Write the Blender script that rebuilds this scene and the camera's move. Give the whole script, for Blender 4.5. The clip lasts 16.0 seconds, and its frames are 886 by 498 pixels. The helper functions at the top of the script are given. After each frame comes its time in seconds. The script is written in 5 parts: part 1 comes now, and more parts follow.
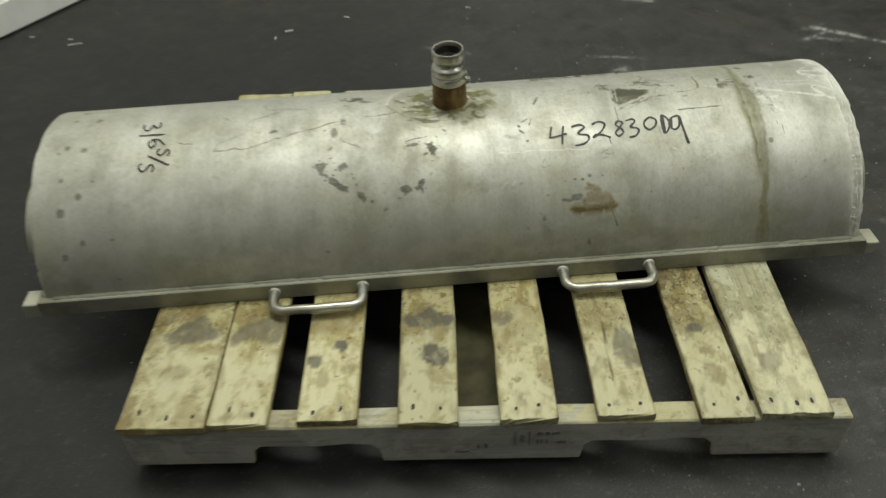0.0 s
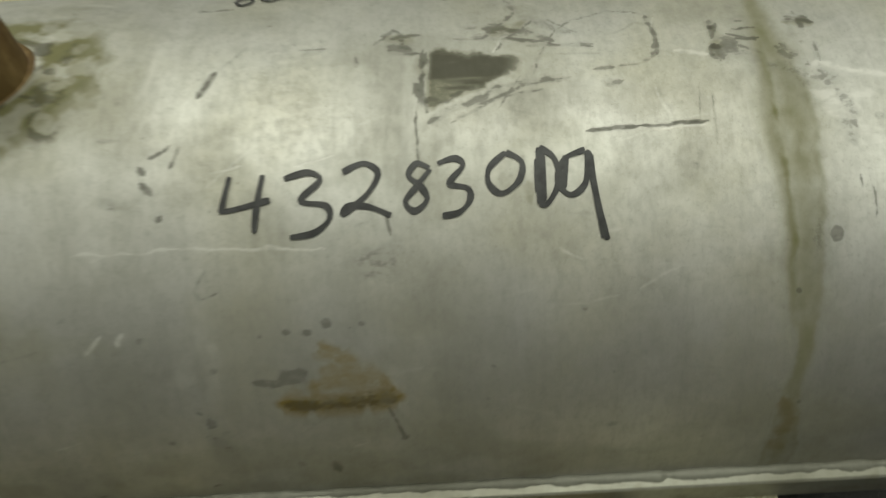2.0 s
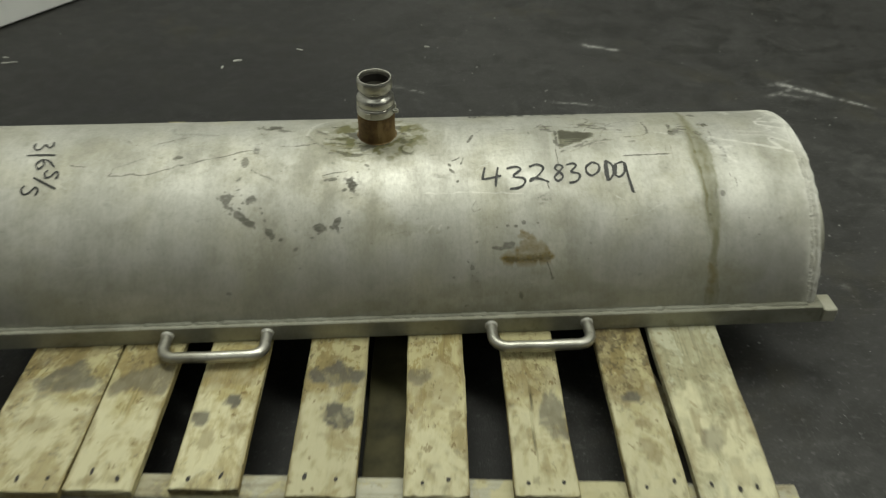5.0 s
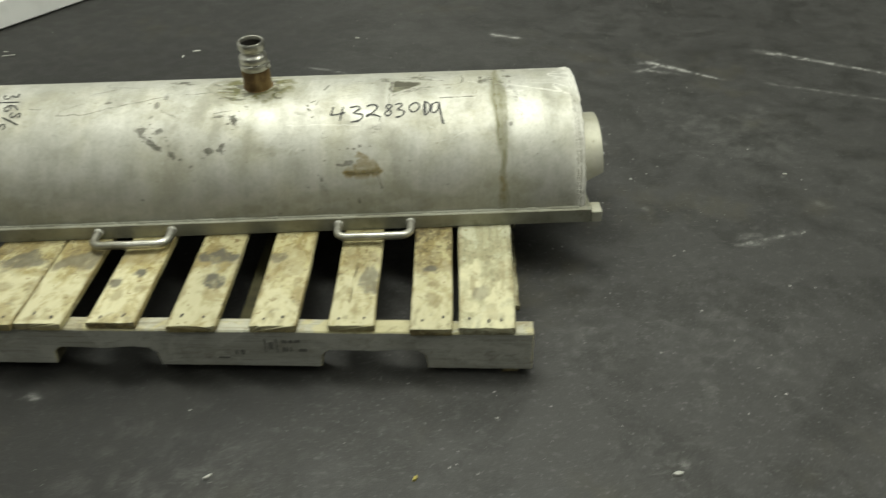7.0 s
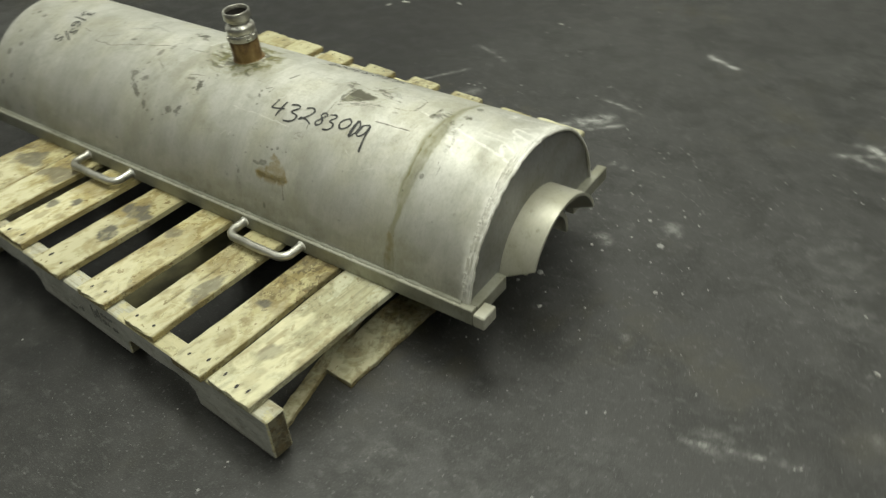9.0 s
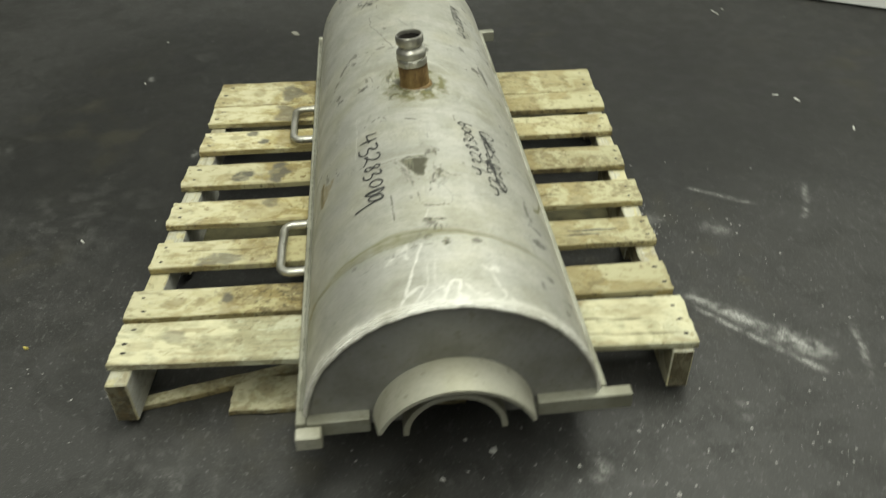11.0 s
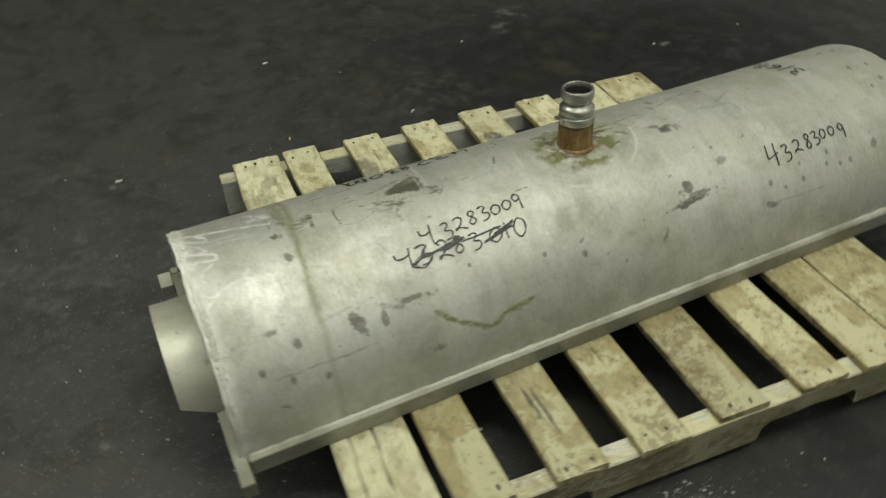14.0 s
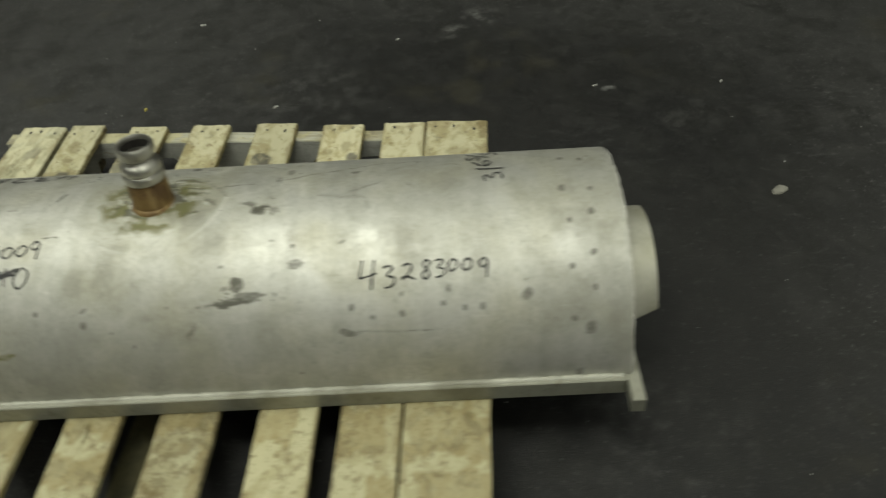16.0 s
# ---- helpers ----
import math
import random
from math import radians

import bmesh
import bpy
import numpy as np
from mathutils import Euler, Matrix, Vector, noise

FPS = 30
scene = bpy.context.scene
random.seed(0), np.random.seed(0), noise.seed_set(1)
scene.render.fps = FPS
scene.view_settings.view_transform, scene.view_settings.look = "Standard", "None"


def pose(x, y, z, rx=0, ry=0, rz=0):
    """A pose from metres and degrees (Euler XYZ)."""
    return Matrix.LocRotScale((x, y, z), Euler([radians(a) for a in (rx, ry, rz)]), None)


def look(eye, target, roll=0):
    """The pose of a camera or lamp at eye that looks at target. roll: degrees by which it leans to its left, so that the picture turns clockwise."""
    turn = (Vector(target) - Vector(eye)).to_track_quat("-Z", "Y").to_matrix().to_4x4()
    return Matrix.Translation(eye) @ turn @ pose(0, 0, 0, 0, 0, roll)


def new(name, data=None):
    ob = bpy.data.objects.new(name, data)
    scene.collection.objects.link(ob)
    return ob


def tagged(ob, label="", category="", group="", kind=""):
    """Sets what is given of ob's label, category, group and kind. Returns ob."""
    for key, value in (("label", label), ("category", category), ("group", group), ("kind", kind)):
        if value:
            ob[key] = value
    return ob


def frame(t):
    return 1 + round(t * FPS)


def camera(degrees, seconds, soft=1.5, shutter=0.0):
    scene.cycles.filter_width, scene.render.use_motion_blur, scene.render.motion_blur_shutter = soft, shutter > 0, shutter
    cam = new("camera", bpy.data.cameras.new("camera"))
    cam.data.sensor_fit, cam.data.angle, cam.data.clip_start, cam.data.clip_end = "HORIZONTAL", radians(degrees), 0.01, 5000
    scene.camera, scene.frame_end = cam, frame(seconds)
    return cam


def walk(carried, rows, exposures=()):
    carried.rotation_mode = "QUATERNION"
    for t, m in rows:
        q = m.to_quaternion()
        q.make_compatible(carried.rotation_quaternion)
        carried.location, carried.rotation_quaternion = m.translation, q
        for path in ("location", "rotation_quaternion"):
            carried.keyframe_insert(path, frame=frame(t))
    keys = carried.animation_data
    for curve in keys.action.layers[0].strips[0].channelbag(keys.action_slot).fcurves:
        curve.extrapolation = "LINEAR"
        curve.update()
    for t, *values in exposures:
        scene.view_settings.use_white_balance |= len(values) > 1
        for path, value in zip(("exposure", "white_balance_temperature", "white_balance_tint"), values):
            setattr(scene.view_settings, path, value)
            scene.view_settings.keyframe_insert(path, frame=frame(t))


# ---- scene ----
cam = camera(58.5, 16.0, soft=1.3, shutter=0.5)
PATH = [
    (0, (0.5548, -0.7412, 1.0903), (0.4979, 0.4006, 0.1193), -3.47),
    (0.5, (0.6535, -0.5165, 1.0348), (0.6042, 0.5641, -0.0043), -2.66),
    (1, (0.7359, -0.2409, 0.9570), (0.7944, 0.7935, -0.1277), -1.03),
    (1.5, (0.7990, -0.0118, 0.8261), (0.8482, 0.9366, -0.3349), -1.21),
    (2, (0.8579, 0.1523, 0.7247), (0.7900, 0.9915, -0.5167), -3.50),
    (2.5, (0.8814, 0.1960, 0.6988), (0.8068, 0.9930, -0.5698), -3.51),
    (3, (0.8822, 0.1668, 0.7267), (0.7965, 0.9854, -0.5273), -3.98),
    (3.5, (0.7938, 0.0231, 0.7775), (0.7759, 0.9781, -0.3791), -0.75),
    (4, (0.6830, -0.1659, 0.8754), (0.6589, 0.8467, -0.2310), -1.58),
    (4.2, (0.6406, -0.2519, 0.9047), (0.6360, 0.8189, -0.1457), 0.36),
    (6.3, (0.7447, -1.1417, 1.0973), (0.6676, 0.0916, 0.2470), -2.25),
    (6.5, (0.8272, -1.1708, 1.1023), (0.7340, 0.0597, 0.2495), -3.26),
    (7, (1.0092, -1.0931, 1.0855), (0.9471, 0.1233, 0.2100), -1.31),
    (7.5, (1.2232, -0.9658, 1.0898), (1.0532, 0.2299, 0.2001), -3.43),
    (8, (1.4926, -0.8340, 1.0860), (1.1097, 0.2879, 0.1670), -3.76),
    (8.2, (1.5773, -0.7663, 1.0710), (1.1358, 0.3245, 0.1408), -3.48),
    (10.3, (2.1165, 0.2411, 1.0699), (0.9563, 0.5036, 0.1560), -2.43),
    (10.5, (2.1205, 0.3347, 1.0879), (0.9515, 0.5089, 0.1643), -2.01),
    (11, (2.0526, 0.5797, 1.0933), (0.8649, 0.5877, 0.1772), -1.83),
    (11.5, (1.9766, 0.8092, 1.1372), (0.7655, 0.6163, 0.2736), -2.98),
    (12, (1.9027, 1.0688, 1.1569), (0.7553, 0.6329, 0.2946), -2.72),
    (12.5, (1.7537, 1.2360, 1.1448), (0.7115, 0.6313, 0.2513), -2.86),
    (13, (1.5937, 1.4320, 1.1359), (0.7398, 0.5759, 0.2482), -1.41),
    (13.5, (1.4072, 1.5435, 1.1373), (0.8119, 0.5483, 0.1859), -2.03),
    (14, (1.1683, 1.5802, 1.1380), (0.7672, 0.5122, 0.1641), -1.59),
    (14.5, (0.8808, 1.6336, 1.1371), (0.6717, 0.5270, 0.1462), 0.25),
    (15, (0.6018, 1.5850, 1.1172), (0.5219, 0.4740, 0.1125), -1.53),
    (15.5, (0.2995, 1.5305, 1.135), (0.3037, 0.2439, -0.0506), -3.15),
    (16, (-0.035, 1.475, 1.149), (0.116, 0.041, -0.236), -4.2),
]
# the clip's camera opens up while it looks at more of the dark floor
EXPOSURES = [(0.0, -0.40), (1.2, -0.58), (2.5, -0.76), (4.2, -0.74), (6.3, -0.15), (8.2, 0.0), (10.3, 0.05), (11.5, 0.06), (13.0, -0.14), (14.5, -0.54), (16.0, -0.55)]
walk(cam, [(t, look(eye, target, roll)) for t, eye, target, roll in PATH], EXPOSURES)

# ---- light: rows of ceiling tubes in a closed white-walled hall ----
world = bpy.data.worlds.new("world")
scene.world = world
world.use_nodes = True
world.node_tree.nodes["Background"].inputs[0].default_value = (0.9, 0.95, 1.0, 1)
world.node_tree.nodes["Background"].inputs[1].default_value = 0.02

WALL_AT = Vector((-1.121, 1.4255, 0))          # a point on the foot of the white wall
WALL_YAW = math.atan2(0.872, 0.490)          # the way it runs
CEILING = 4.0
LAMP_WATTS = 53.0
LAMP_COLOUR = (0.97, 1.0, 0.87)


# ---- small builders ----
def part(name, bm, material, parent=None, label=""):
    me = bpy.data.meshes.new(name)
    bm.to_mesh(me)
    bm.free()
    ob = new(name, me)
    if material:
        me.materials.append(material)
    ob.parent = parent
    if label:
        ob["label"] = label
    return ob


def smooth(ob, angle=40):
    ob.data.polygons.foreach_set("use_smooth", [True] * len(ob.data.polygons))
    if angle:
        ob.data.set_sharp_from_angle(angle=radians(angle))
    return ob


def array_mesh(name, verts, faces, material, parent=None, label=""):
    me = bpy.data.meshes.new(name)
    me.from_pydata([tuple(v) for v in verts], [], [tuple(f) for f in faces])
    me.update()
    me.materials.append(material)
    ob = new(name, me)
    ob.parent = parent
    if label:
        ob["label"] = label
    return ob


def box_bm(x0, x1, y0, y1, z0, z1, bevel=0.0, segments=1):
    bm = bmesh.new()
    bmesh.ops.create_cube(bm, size=1)
    for v in bm.verts:
        v.co = Vector((x0 + (v.co.x + 0.5) * (x1 - x0), y0 + (v.co.y + 0.5) * (y1 - y0), z0 + (v.co.z + 0.5) * (z1 - z0)))
    if bevel:
        bmesh.ops.bevel(bm, geom=list(bm.edges), offset=bevel, segments=segments, affect="EDGES", profile=0.5)
    return bm


def lathe_bm(profile, steps=48):
    """A closed profile of (radius, height) turned round the z axis."""
    bm = bmesh.new()
    rings = [[bm.verts.new((r * math.cos(2 * math.pi * k / steps), r * math.sin(2 * math.pi * k / steps), z)) for r, z in profile] for k in range(steps)]
    n = len(profile)
    for k in range(steps):
        a, b = rings[k], rings[(k + 1) % steps]
        for i in range(n):
            j = (i + 1) % n
            bm.faces.new((a[i], b[i], b[j], a[j]))
    bmesh.ops.recalc_face_normals(bm, faces=list(bm.faces))
    return bm


def tube_bm(points, radius, sides=14):
    """A round rod along points, with caps."""
    bm = bmesh.new()
    pts = [Vector(p) for p in points]
    rings = []
    for i, p in enumerate(pts):
        d = (pts[min(i + 1, len(pts) - 1)] - pts[max(i - 1, 0)]).normalized()
        a = d.orthogonal() if abs(d.z) > 0.9 else d.cross(Vector((0, 0, 1)))
        a.normalize()
        b = d.cross(a)
        rings.append([bm.verts.new(p + radius * (math.cos(2 * math.pi * k / sides) * a + math.sin(2 * math.pi * k / sides) * b)) for k in range(sides)])
    for r, q in zip(rings, rings[1:]):
        for k in range(sides):
            bm.faces.new((r[k], r[(k + 1) % sides], q[(k + 1) % sides], q[k]))
    bm.faces.new(rings[0])
    bm.faces.new(rings[-1])
    bmesh.ops.recalc_face_normals(bm, faces=list(bm.faces))
    return bm


# ---- value noise on arrays, for worn and stained surfaces ----
def hash2(i, j, seed):
    h = (i.astype(np.int64) * 374761393 + j.astype(np.int64) * 668265263 + seed * 974711) & 0x7FFFFFFF
    h = ((h ^ (h >> 13)) * 1274126177) & 0x7FFFFFFF
    return ((h ^ (h >> 16)) & 0xFFFF) / 65535.0


def noise2(x, y, seed=0):
    i, j = np.floor(x), np.floor(y)
    u, v = x - i, y - j
    u, v = u * u * (3 - 2 * u), v * v * (3 - 2 * v)
    i, j = i.astype(np.int64), j.astype(np.int64)
    a, b = hash2(i, j, seed), hash2(i + 1, j, seed)
    c, d = hash2(i, j + 1, seed), hash2(i + 1, j + 1, seed)
    return (a * (1 - u) + b * u) * (1 - v) + (c * (1 - u) + d * u) * v


def fractal(x, y, seed=0, octaves=4):
    out, amp, total = 0, 1.0, 0.0
    for k in range(octaves):
        out = out + amp * noise2(x * 2**k, y * 2**k, seed + 17 * k)
        total += amp
        amp *= 0.55
    return out / total


def step(a, b, x):
    t = np.clip((x - a) / (b - a), 0, 1)
    return t * t * (3 - 2 * t)


def put_attribute(me, name, values):
    at = me.attributes.new(name, "FLOAT", "POINT")
    at.data.foreach_set("value", np.ascontiguousarray(values, dtype=np.float32).ravel())


# ---- materials ----
def material(name):
    m = bpy.data.materials.new(name)
    m.use_nodes = True
    tree = m.node_tree
    return m, tree, tree.nodes["Principled BSDF"]


def node(tree, kind):
    return tree.nodes.new(kind)


def coords(tree, scale=(1, 1, 1), source="Object"):
    tc, mp = node(tree, "ShaderNodeTexCoord"), node(tree, "ShaderNodeMapping")
    mp.inputs["Scale"].default_value = scale
    tree.links.new(tc.outputs[source], mp.inputs["Vector"])
    return mp.outputs["Vector"]


def noise_tex(tree, vec, scale, detail=4.0, rough=0.55, distortion=0.0):
    n = node(tree, "ShaderNodeTexNoise")
    n.inputs["Scale"].default_value, n.inputs["Detail"].default_value = scale, detail
    n.inputs["Roughness"].default_value, n.inputs["Distortion"].default_value = rough, distortion
    tree.links.new(vec, n.inputs["Vector"])
    return n.outputs["Fac"]


def ramp(tree, fac, a, b, lo=0.0, hi=1.0):
    n = node(tree, "ShaderNodeMapRange")
    n.interpolation_type = "SMOOTHSTEP"
    for key, v in (("From Min", a), ("From Max", b), ("To Min", lo), ("To Max", hi)):
        n.inputs[key].default_value = v
    tree.links.new(fac, n.inputs["Value"])
    return n.outputs["Result"]


def mix(tree, fac, a, b, blend="MIX"):
    n = node(tree, "ShaderNodeMix")
    n.data_type, n.blend_type = "RGBA", blend
    for v, i in ((fac, 0), (a, 6), (b, 7)):
        if isinstance(v, bpy.types.NodeSocket):
            tree.links.new(v, n.inputs[i])
        else:
            n.inputs[i].default_value = v if i == 0 else (*v, 1)
    return n.outputs[2]


def maths(tree, op, a, b=0.0):
    n = node(tree, "ShaderNodeMath")
    n.operation = op
    for v, i in ((a, 0), (b, 1)):
        if isinstance(v, bpy.types.NodeSocket):
            tree.links.new(v, n.inputs[i])
        else:
            n.inputs[i].default_value = v
    return n.outputs[0]


def attr(tree, name):
    n = node(tree, "ShaderNodeAttribute")
    n.attribute_name = name
    return n.outputs["Fac"]


def bump(tree, bsdf, height, strength, distance):
    n = node(tree, "ShaderNodeBump")
    n.inputs["Strength"].default_value, n.inputs["Distance"].default_value = strength, distance
    tree.links.new(height, n.inputs["Height"])
    tree.links.new(n.outputs["Normal"], bsdf.inputs["Normal"])


def rnd(tree):
    return node(tree, "ShaderNodeObjectInfo").outputs["Random"]


def steel(name, colour=(0.50, 0.50, 0.46), rough=0.42, metal=0.75, grime=0.4, painted=False):
    m, tree, b = material(name)
    vec = coords(tree)
    cloud = noise_tex(tree, vec, 9.0, 5.0)
    fine = noise_tex(tree, coords(tree, (210, 120, 120)), 1.0, 3.0)
    spots = noise_tex(tree, vec, 55.0, 3.0, 0.6)
    dark = tuple(c * (1 - grime) * f for c, f in zip(colour, (1.0, 0.98, 0.88)))
    col = mix(tree, ramp(tree, cloud, 0.38, 0.72), colour, dark)
    col = mix(tree, ramp(tree, spots, 0.58, 0.74, 0.0, 0.15 if painted else 0.45), col, (0.16, 0.15, 0.10))
    col = mix(tree, ramp(tree, fine, 0.40, 0.70, 0.0, 0.16), col, tuple(c * 0.6 for c in colour))
    rgh = maths(tree, "ADD", ramp(tree, fine, 0.3, 0.7, -0.04, 0.04), ramp(tree, cloud, 0.3, 0.7, rough - 0.05, rough + 0.07))
    if painted:
        # rolling streaks round the drum and a fine handled mottle
        streaks = noise_tex(tree, coords(tree, (150, 7, 7)), 1.0, 4.0, 0.6)
        broad = noise_tex(tree, coords(tree, (26, 3, 3)), 1.0, 4.0, 0.6)
        mottle = noise_tex(tree, vec, 85.0, 5.0, 0.7)
        col = mix(tree, ramp(tree, broad, 0.42, 0.66, 0.0, 0.13), col, (0.36, 0.355, 0.30))
        col = mix(tree, ramp(tree, streaks, 0.46, 0.70, 0.0, 0.14), col, (0.30, 0.295, 0.25))
        col = mix(tree, ramp(tree, mottle, 0.50, 0.66, 0.0, 0.14), col, (0.27, 0.265, 0.22))
        worn = noise_tex(tree, vec, 17.0, 6.0, 0.65, 0.4)
        col = mix(tree, ramp(tree, worn, 0.50, 0.62, 0.0, 0.17), col, (0.34, 0.335, 0.275))
        col = mix(tree, ramp(tree, worn, 0.46, 0.38, 0.0, 0.20), col, (0.66, 0.655, 0.61))
        col = mix(tree, ramp(tree, mottle, 0.44, 0.32, 0.0, 0.14), col, (0.68, 0.675, 0.63))
        speckle = noise_tex(tree, vec, 330.0, 4.0, 0.75)
        col = mix(tree, ramp(tree, speckle, 0.54, 0.68, 0.0, 0.22), col, (0.26, 0.255, 0.21))
        col = mix(tree, ramp(tree, speckle, 0.44, 0.32, 0.0, 0.15), col, (0.72, 0.715, 0.67))
        stain, olive, bright, dull, rust = (attr(tree, k) for k in ("grime", "olive", "bright", "dull", "rust"))
        col = mix(tree, maths(tree, "MULTIPLY", dull, 0.62), col, (0.30, 0.295, 0.245))
        col = mix(tree, bright, col, (0.70, 0.69, 0.64))
        gritty = noise_tex(tree, vec, 170.0, 4.0, 0.7)
        broken = maths(tree, "ADD", stain, maths(tree, "MULTIPLY", maths(tree, "SUBTRACT", gritty, 0.5), 0.55))
        body = maths(tree, "ADD", maths(tree, "MULTIPLY", stain, 0.85), 0.15)
        stain = maths(tree, "MAXIMUM", maths(tree, "MULTIPLY", ramp(tree, broken, 0.20, 0.42), body), maths(tree, "MULTIPLY", stain, 0.55))
        rust = maths(tree, "MULTIPLY", rust, ramp(tree, gritty, 0.36, 0.60, 1.05, 0.85))
        col = mix(tree, olive, col, (0.138, 0.132, 0.042))
        col = mix(tree, rust, col, (0.185, 0.132, 0.024))
        col = mix(tree, stain, col, (0.046, 0.043, 0.026))
        rgh = maths(tree, "ADD", rgh, maths(tree, "MULTIPLY", dull, 0.14))
        rgh = maths(tree, "ADD", rgh, maths(tree, "MULTIPLY", bright, 0.10))
        mtl = maths(tree, "SUBTRACT", metal, maths(tree, "MULTIPLY", maths(tree, "MAXIMUM", maths(tree, "MAXIMUM", stain, rust), maths(tree, "MAXIMUM", olive, maths(tree, "MULTIPLY", bright, 0.8))), metal * 0.85))
        tree.links.new(mtl, b.inputs["Metallic"])
    else:
        b.inputs["Metallic"].default_value = metal
    tree.links.new(col, b.inputs["Base Color"])
    tree.links.new(rgh, b.inputs["Roughness"])
    bump(tree, b, maths(tree, "ADD", maths(tree, "MULTIPLY", fine, 0.15), cloud), 0.10, 0.001)
    return m


def rust_material():
    m, tree, b = material("rusty_pipe_steel")
    vec = coords(tree)
    n1, n2 = noise_tex(tree, vec, 30.0, 6.0, 0.65), noise_tex(tree, coords(tree, (1, 1, 0.25)), 90.0, 4.0)
    col = mix(tree, ramp(tree, n1, 0.35, 0.65), (0.100, 0.056, 0.019), (0.205, 0.132, 0.046))
    col = mix(tree, ramp(tree, n2, 0.50, 0.68, 0, 0.6), col, (0.30, 0.21, 0.085))
    tree.links.new(col, b.inputs["Base Color"])
    b.inputs["Roughness"].default_value, b.inputs["Metallic"].default_value = 0.6, 0.25
    bump(tree, b, n2, 0.35, 0.002)
    return m


def wood_material(name, dirty=1.0, pale=(0.375, 0.320, 0.152), mid=(0.290, 0.235, 0.099), bleach=(0.50, 0.460, 0.265), soil=(0.315, 0.255, 0.115)):
    """Pale pallet softwood, grain along its own y, blotched with dirt; every board a little different."""
    m, tree, b = material(name)
    r = rnd(tree)
    tc = node(tree, "ShaderNodeTexCoord")
    off = node(tree, "ShaderNodeVectorMath")
    off.operation = "ADD"
    comb = node(tree, "ShaderNodeCombineXYZ")
    for k, f in (("X", 13.0), ("Y", 31.0), ("Z", 7.0)):
        tree.links.new(maths(tree, "MULTIPLY", r, f), comb.inputs[k])
    tree.links.new(tc.outputs["Object"], off.inputs[0])
    tree.links.new(comb.outputs[0], off.inputs[1])

    def scaled(sc):
        mp = node(tree, "ShaderNodeMapping")
        mp.inputs["Scale"].default_value = sc
        tree.links.new(off.outputs[0], mp.inputs["Vector"])
        return mp.outputs["Vector"]

    grain = noise_tex(tree, scaled((38, 2.2, 38)), 1.0, 5.0, 0.6, 0.6)
    fibre = noise_tex(tree, scaled((260, 9, 260)), 1.0, 3.0, 0.6)
    blotch = noise_tex(tree, scaled((30, 21, 30)), 1.0, 8.0, 0.70, 0.5)
    patch = noise_tex(tree, scaled((11.0, 6.0, 11.0)), 1.0, 8.0, 0.66, 0.6)
    tan = noise_tex(tree, scaled((10, 7, 10)), 1.0, 8.0, 0.68, 0.9)
    grey = noise_tex(tree, scaled((12, 11, 12)), 1.0, 8.0, 0.70, 0.3)
    speck = noise_tex(tree, scaled((95, 70, 95)), 1.0, 5.0, 0.7)
    low = noise_tex(tree, scaled((5.0, 3.2, 5.0)), 1.0, 3.0)

    def clustered(n, share, a, b, k):
        return ramp(tree, maths(tree, "ADD", n, maths(tree, "MULTIPLY", maths(tree, "SUBTRACT", low, 0.5), share)), a, b, 0, k * dirty)

    base = mix(tree, ramp(tree, grain, 0.36, 0.66), pale, mid)
    base = mix(tree, ramp(tree, fibre, 0.48, 0.66, 0, 0.55), base, tuple(c * 0.62 for c in mid))
    base = mix(tree, clustered(tan, 0.5, 0.500, 0.535, 0.75), base, soil)
    base = mix(tree, ramp(tree, patch, 0.515, 0.53, 0, 0.72), base, bleach)
    pits = noise_tex(tree, scaled((58, 40, 58)), 1.0, 6.0, 0.72, 0.3)
    base = mix(tree, clustered(pits, 0.6, 0.52, 0.56, 0.55), base, tuple(c * 0.72 for c in soil))
    base = mix(tree, ramp(tree, pits, 0.44, 0.38, 0, 0.35), base, bleach)
    base = mix(tree, ramp(tree, patch, 0.39, 0.43, 0.40 * dirty, 0.0), base, (0.27, 0.220, 0.115))
    base = mix(tree, ramp(tree, grey, 0.58, 0.62, 0, 0.35 * dirty), base, (0.20, 0.185, 0.135))
    base = mix(tree, clustered(blotch, 0.9, 0.615, 0.635, 0.65), base, (0.135, 0.10, 0.048))
    base = mix(tree, clustered(speck, 0.6, 0.59, 0.615, 0.75), base, (0.10, 0.080, 0.045))
    base = mix(tree, attr(tree, "crack"), base, (0.05, 0.042, 0.028))
    chips = noise_tex(tree, scaled((70, 52, 70)), 1.0, 3.0, 0.6, 0.4)
    base = mix(tree, ramp(tree, chips, 0.65, 0.665, 0, 0.6 * dirty), base, (0.175, 0.125, 0.052))
    # weathered pale ends, set against inner wood darkened where the tank shades it
    worn_lit = maths(tree, "MULTIPLY", attr(tree, "worn"), ramp(tree, tan, 0.60, 0.50, 0.35, 1.0))
    base = mix(tree, worn_lit, base, (0.60, 0.57, 0.385))
    base = mix(tree, ramp(tree, chips, 0.66, 0.675, 0, 0.6 * dirty), base, (0.175, 0.125, 0.052))
    ragged = ramp(tree, blotch, 0.36, 0.50, 0.62, 1.0)
    aged = mix(tree, ramp(tree, tan, 0.49, 0.55, 0, 0.5), (0.465, 0.442, 0.282), (0.315, 0.28, 0.152))
    aged = mix(tree, ramp(tree, pits, 0.56, 0.60, 0, 0.4), aged, (0.24, 0.195, 0.095))
    base = mix(tree, maths(tree, "MULTIPLY", attr(tree, "scrubbed"), 0.84), base, aged)
    base = mix(tree, maths(tree, "MULTIPLY", attr(tree, "scrubbed"), clustered(speck, 0.7, 0.575, 0.62, 0.5)), base, (0.150, 0.115, 0.055))
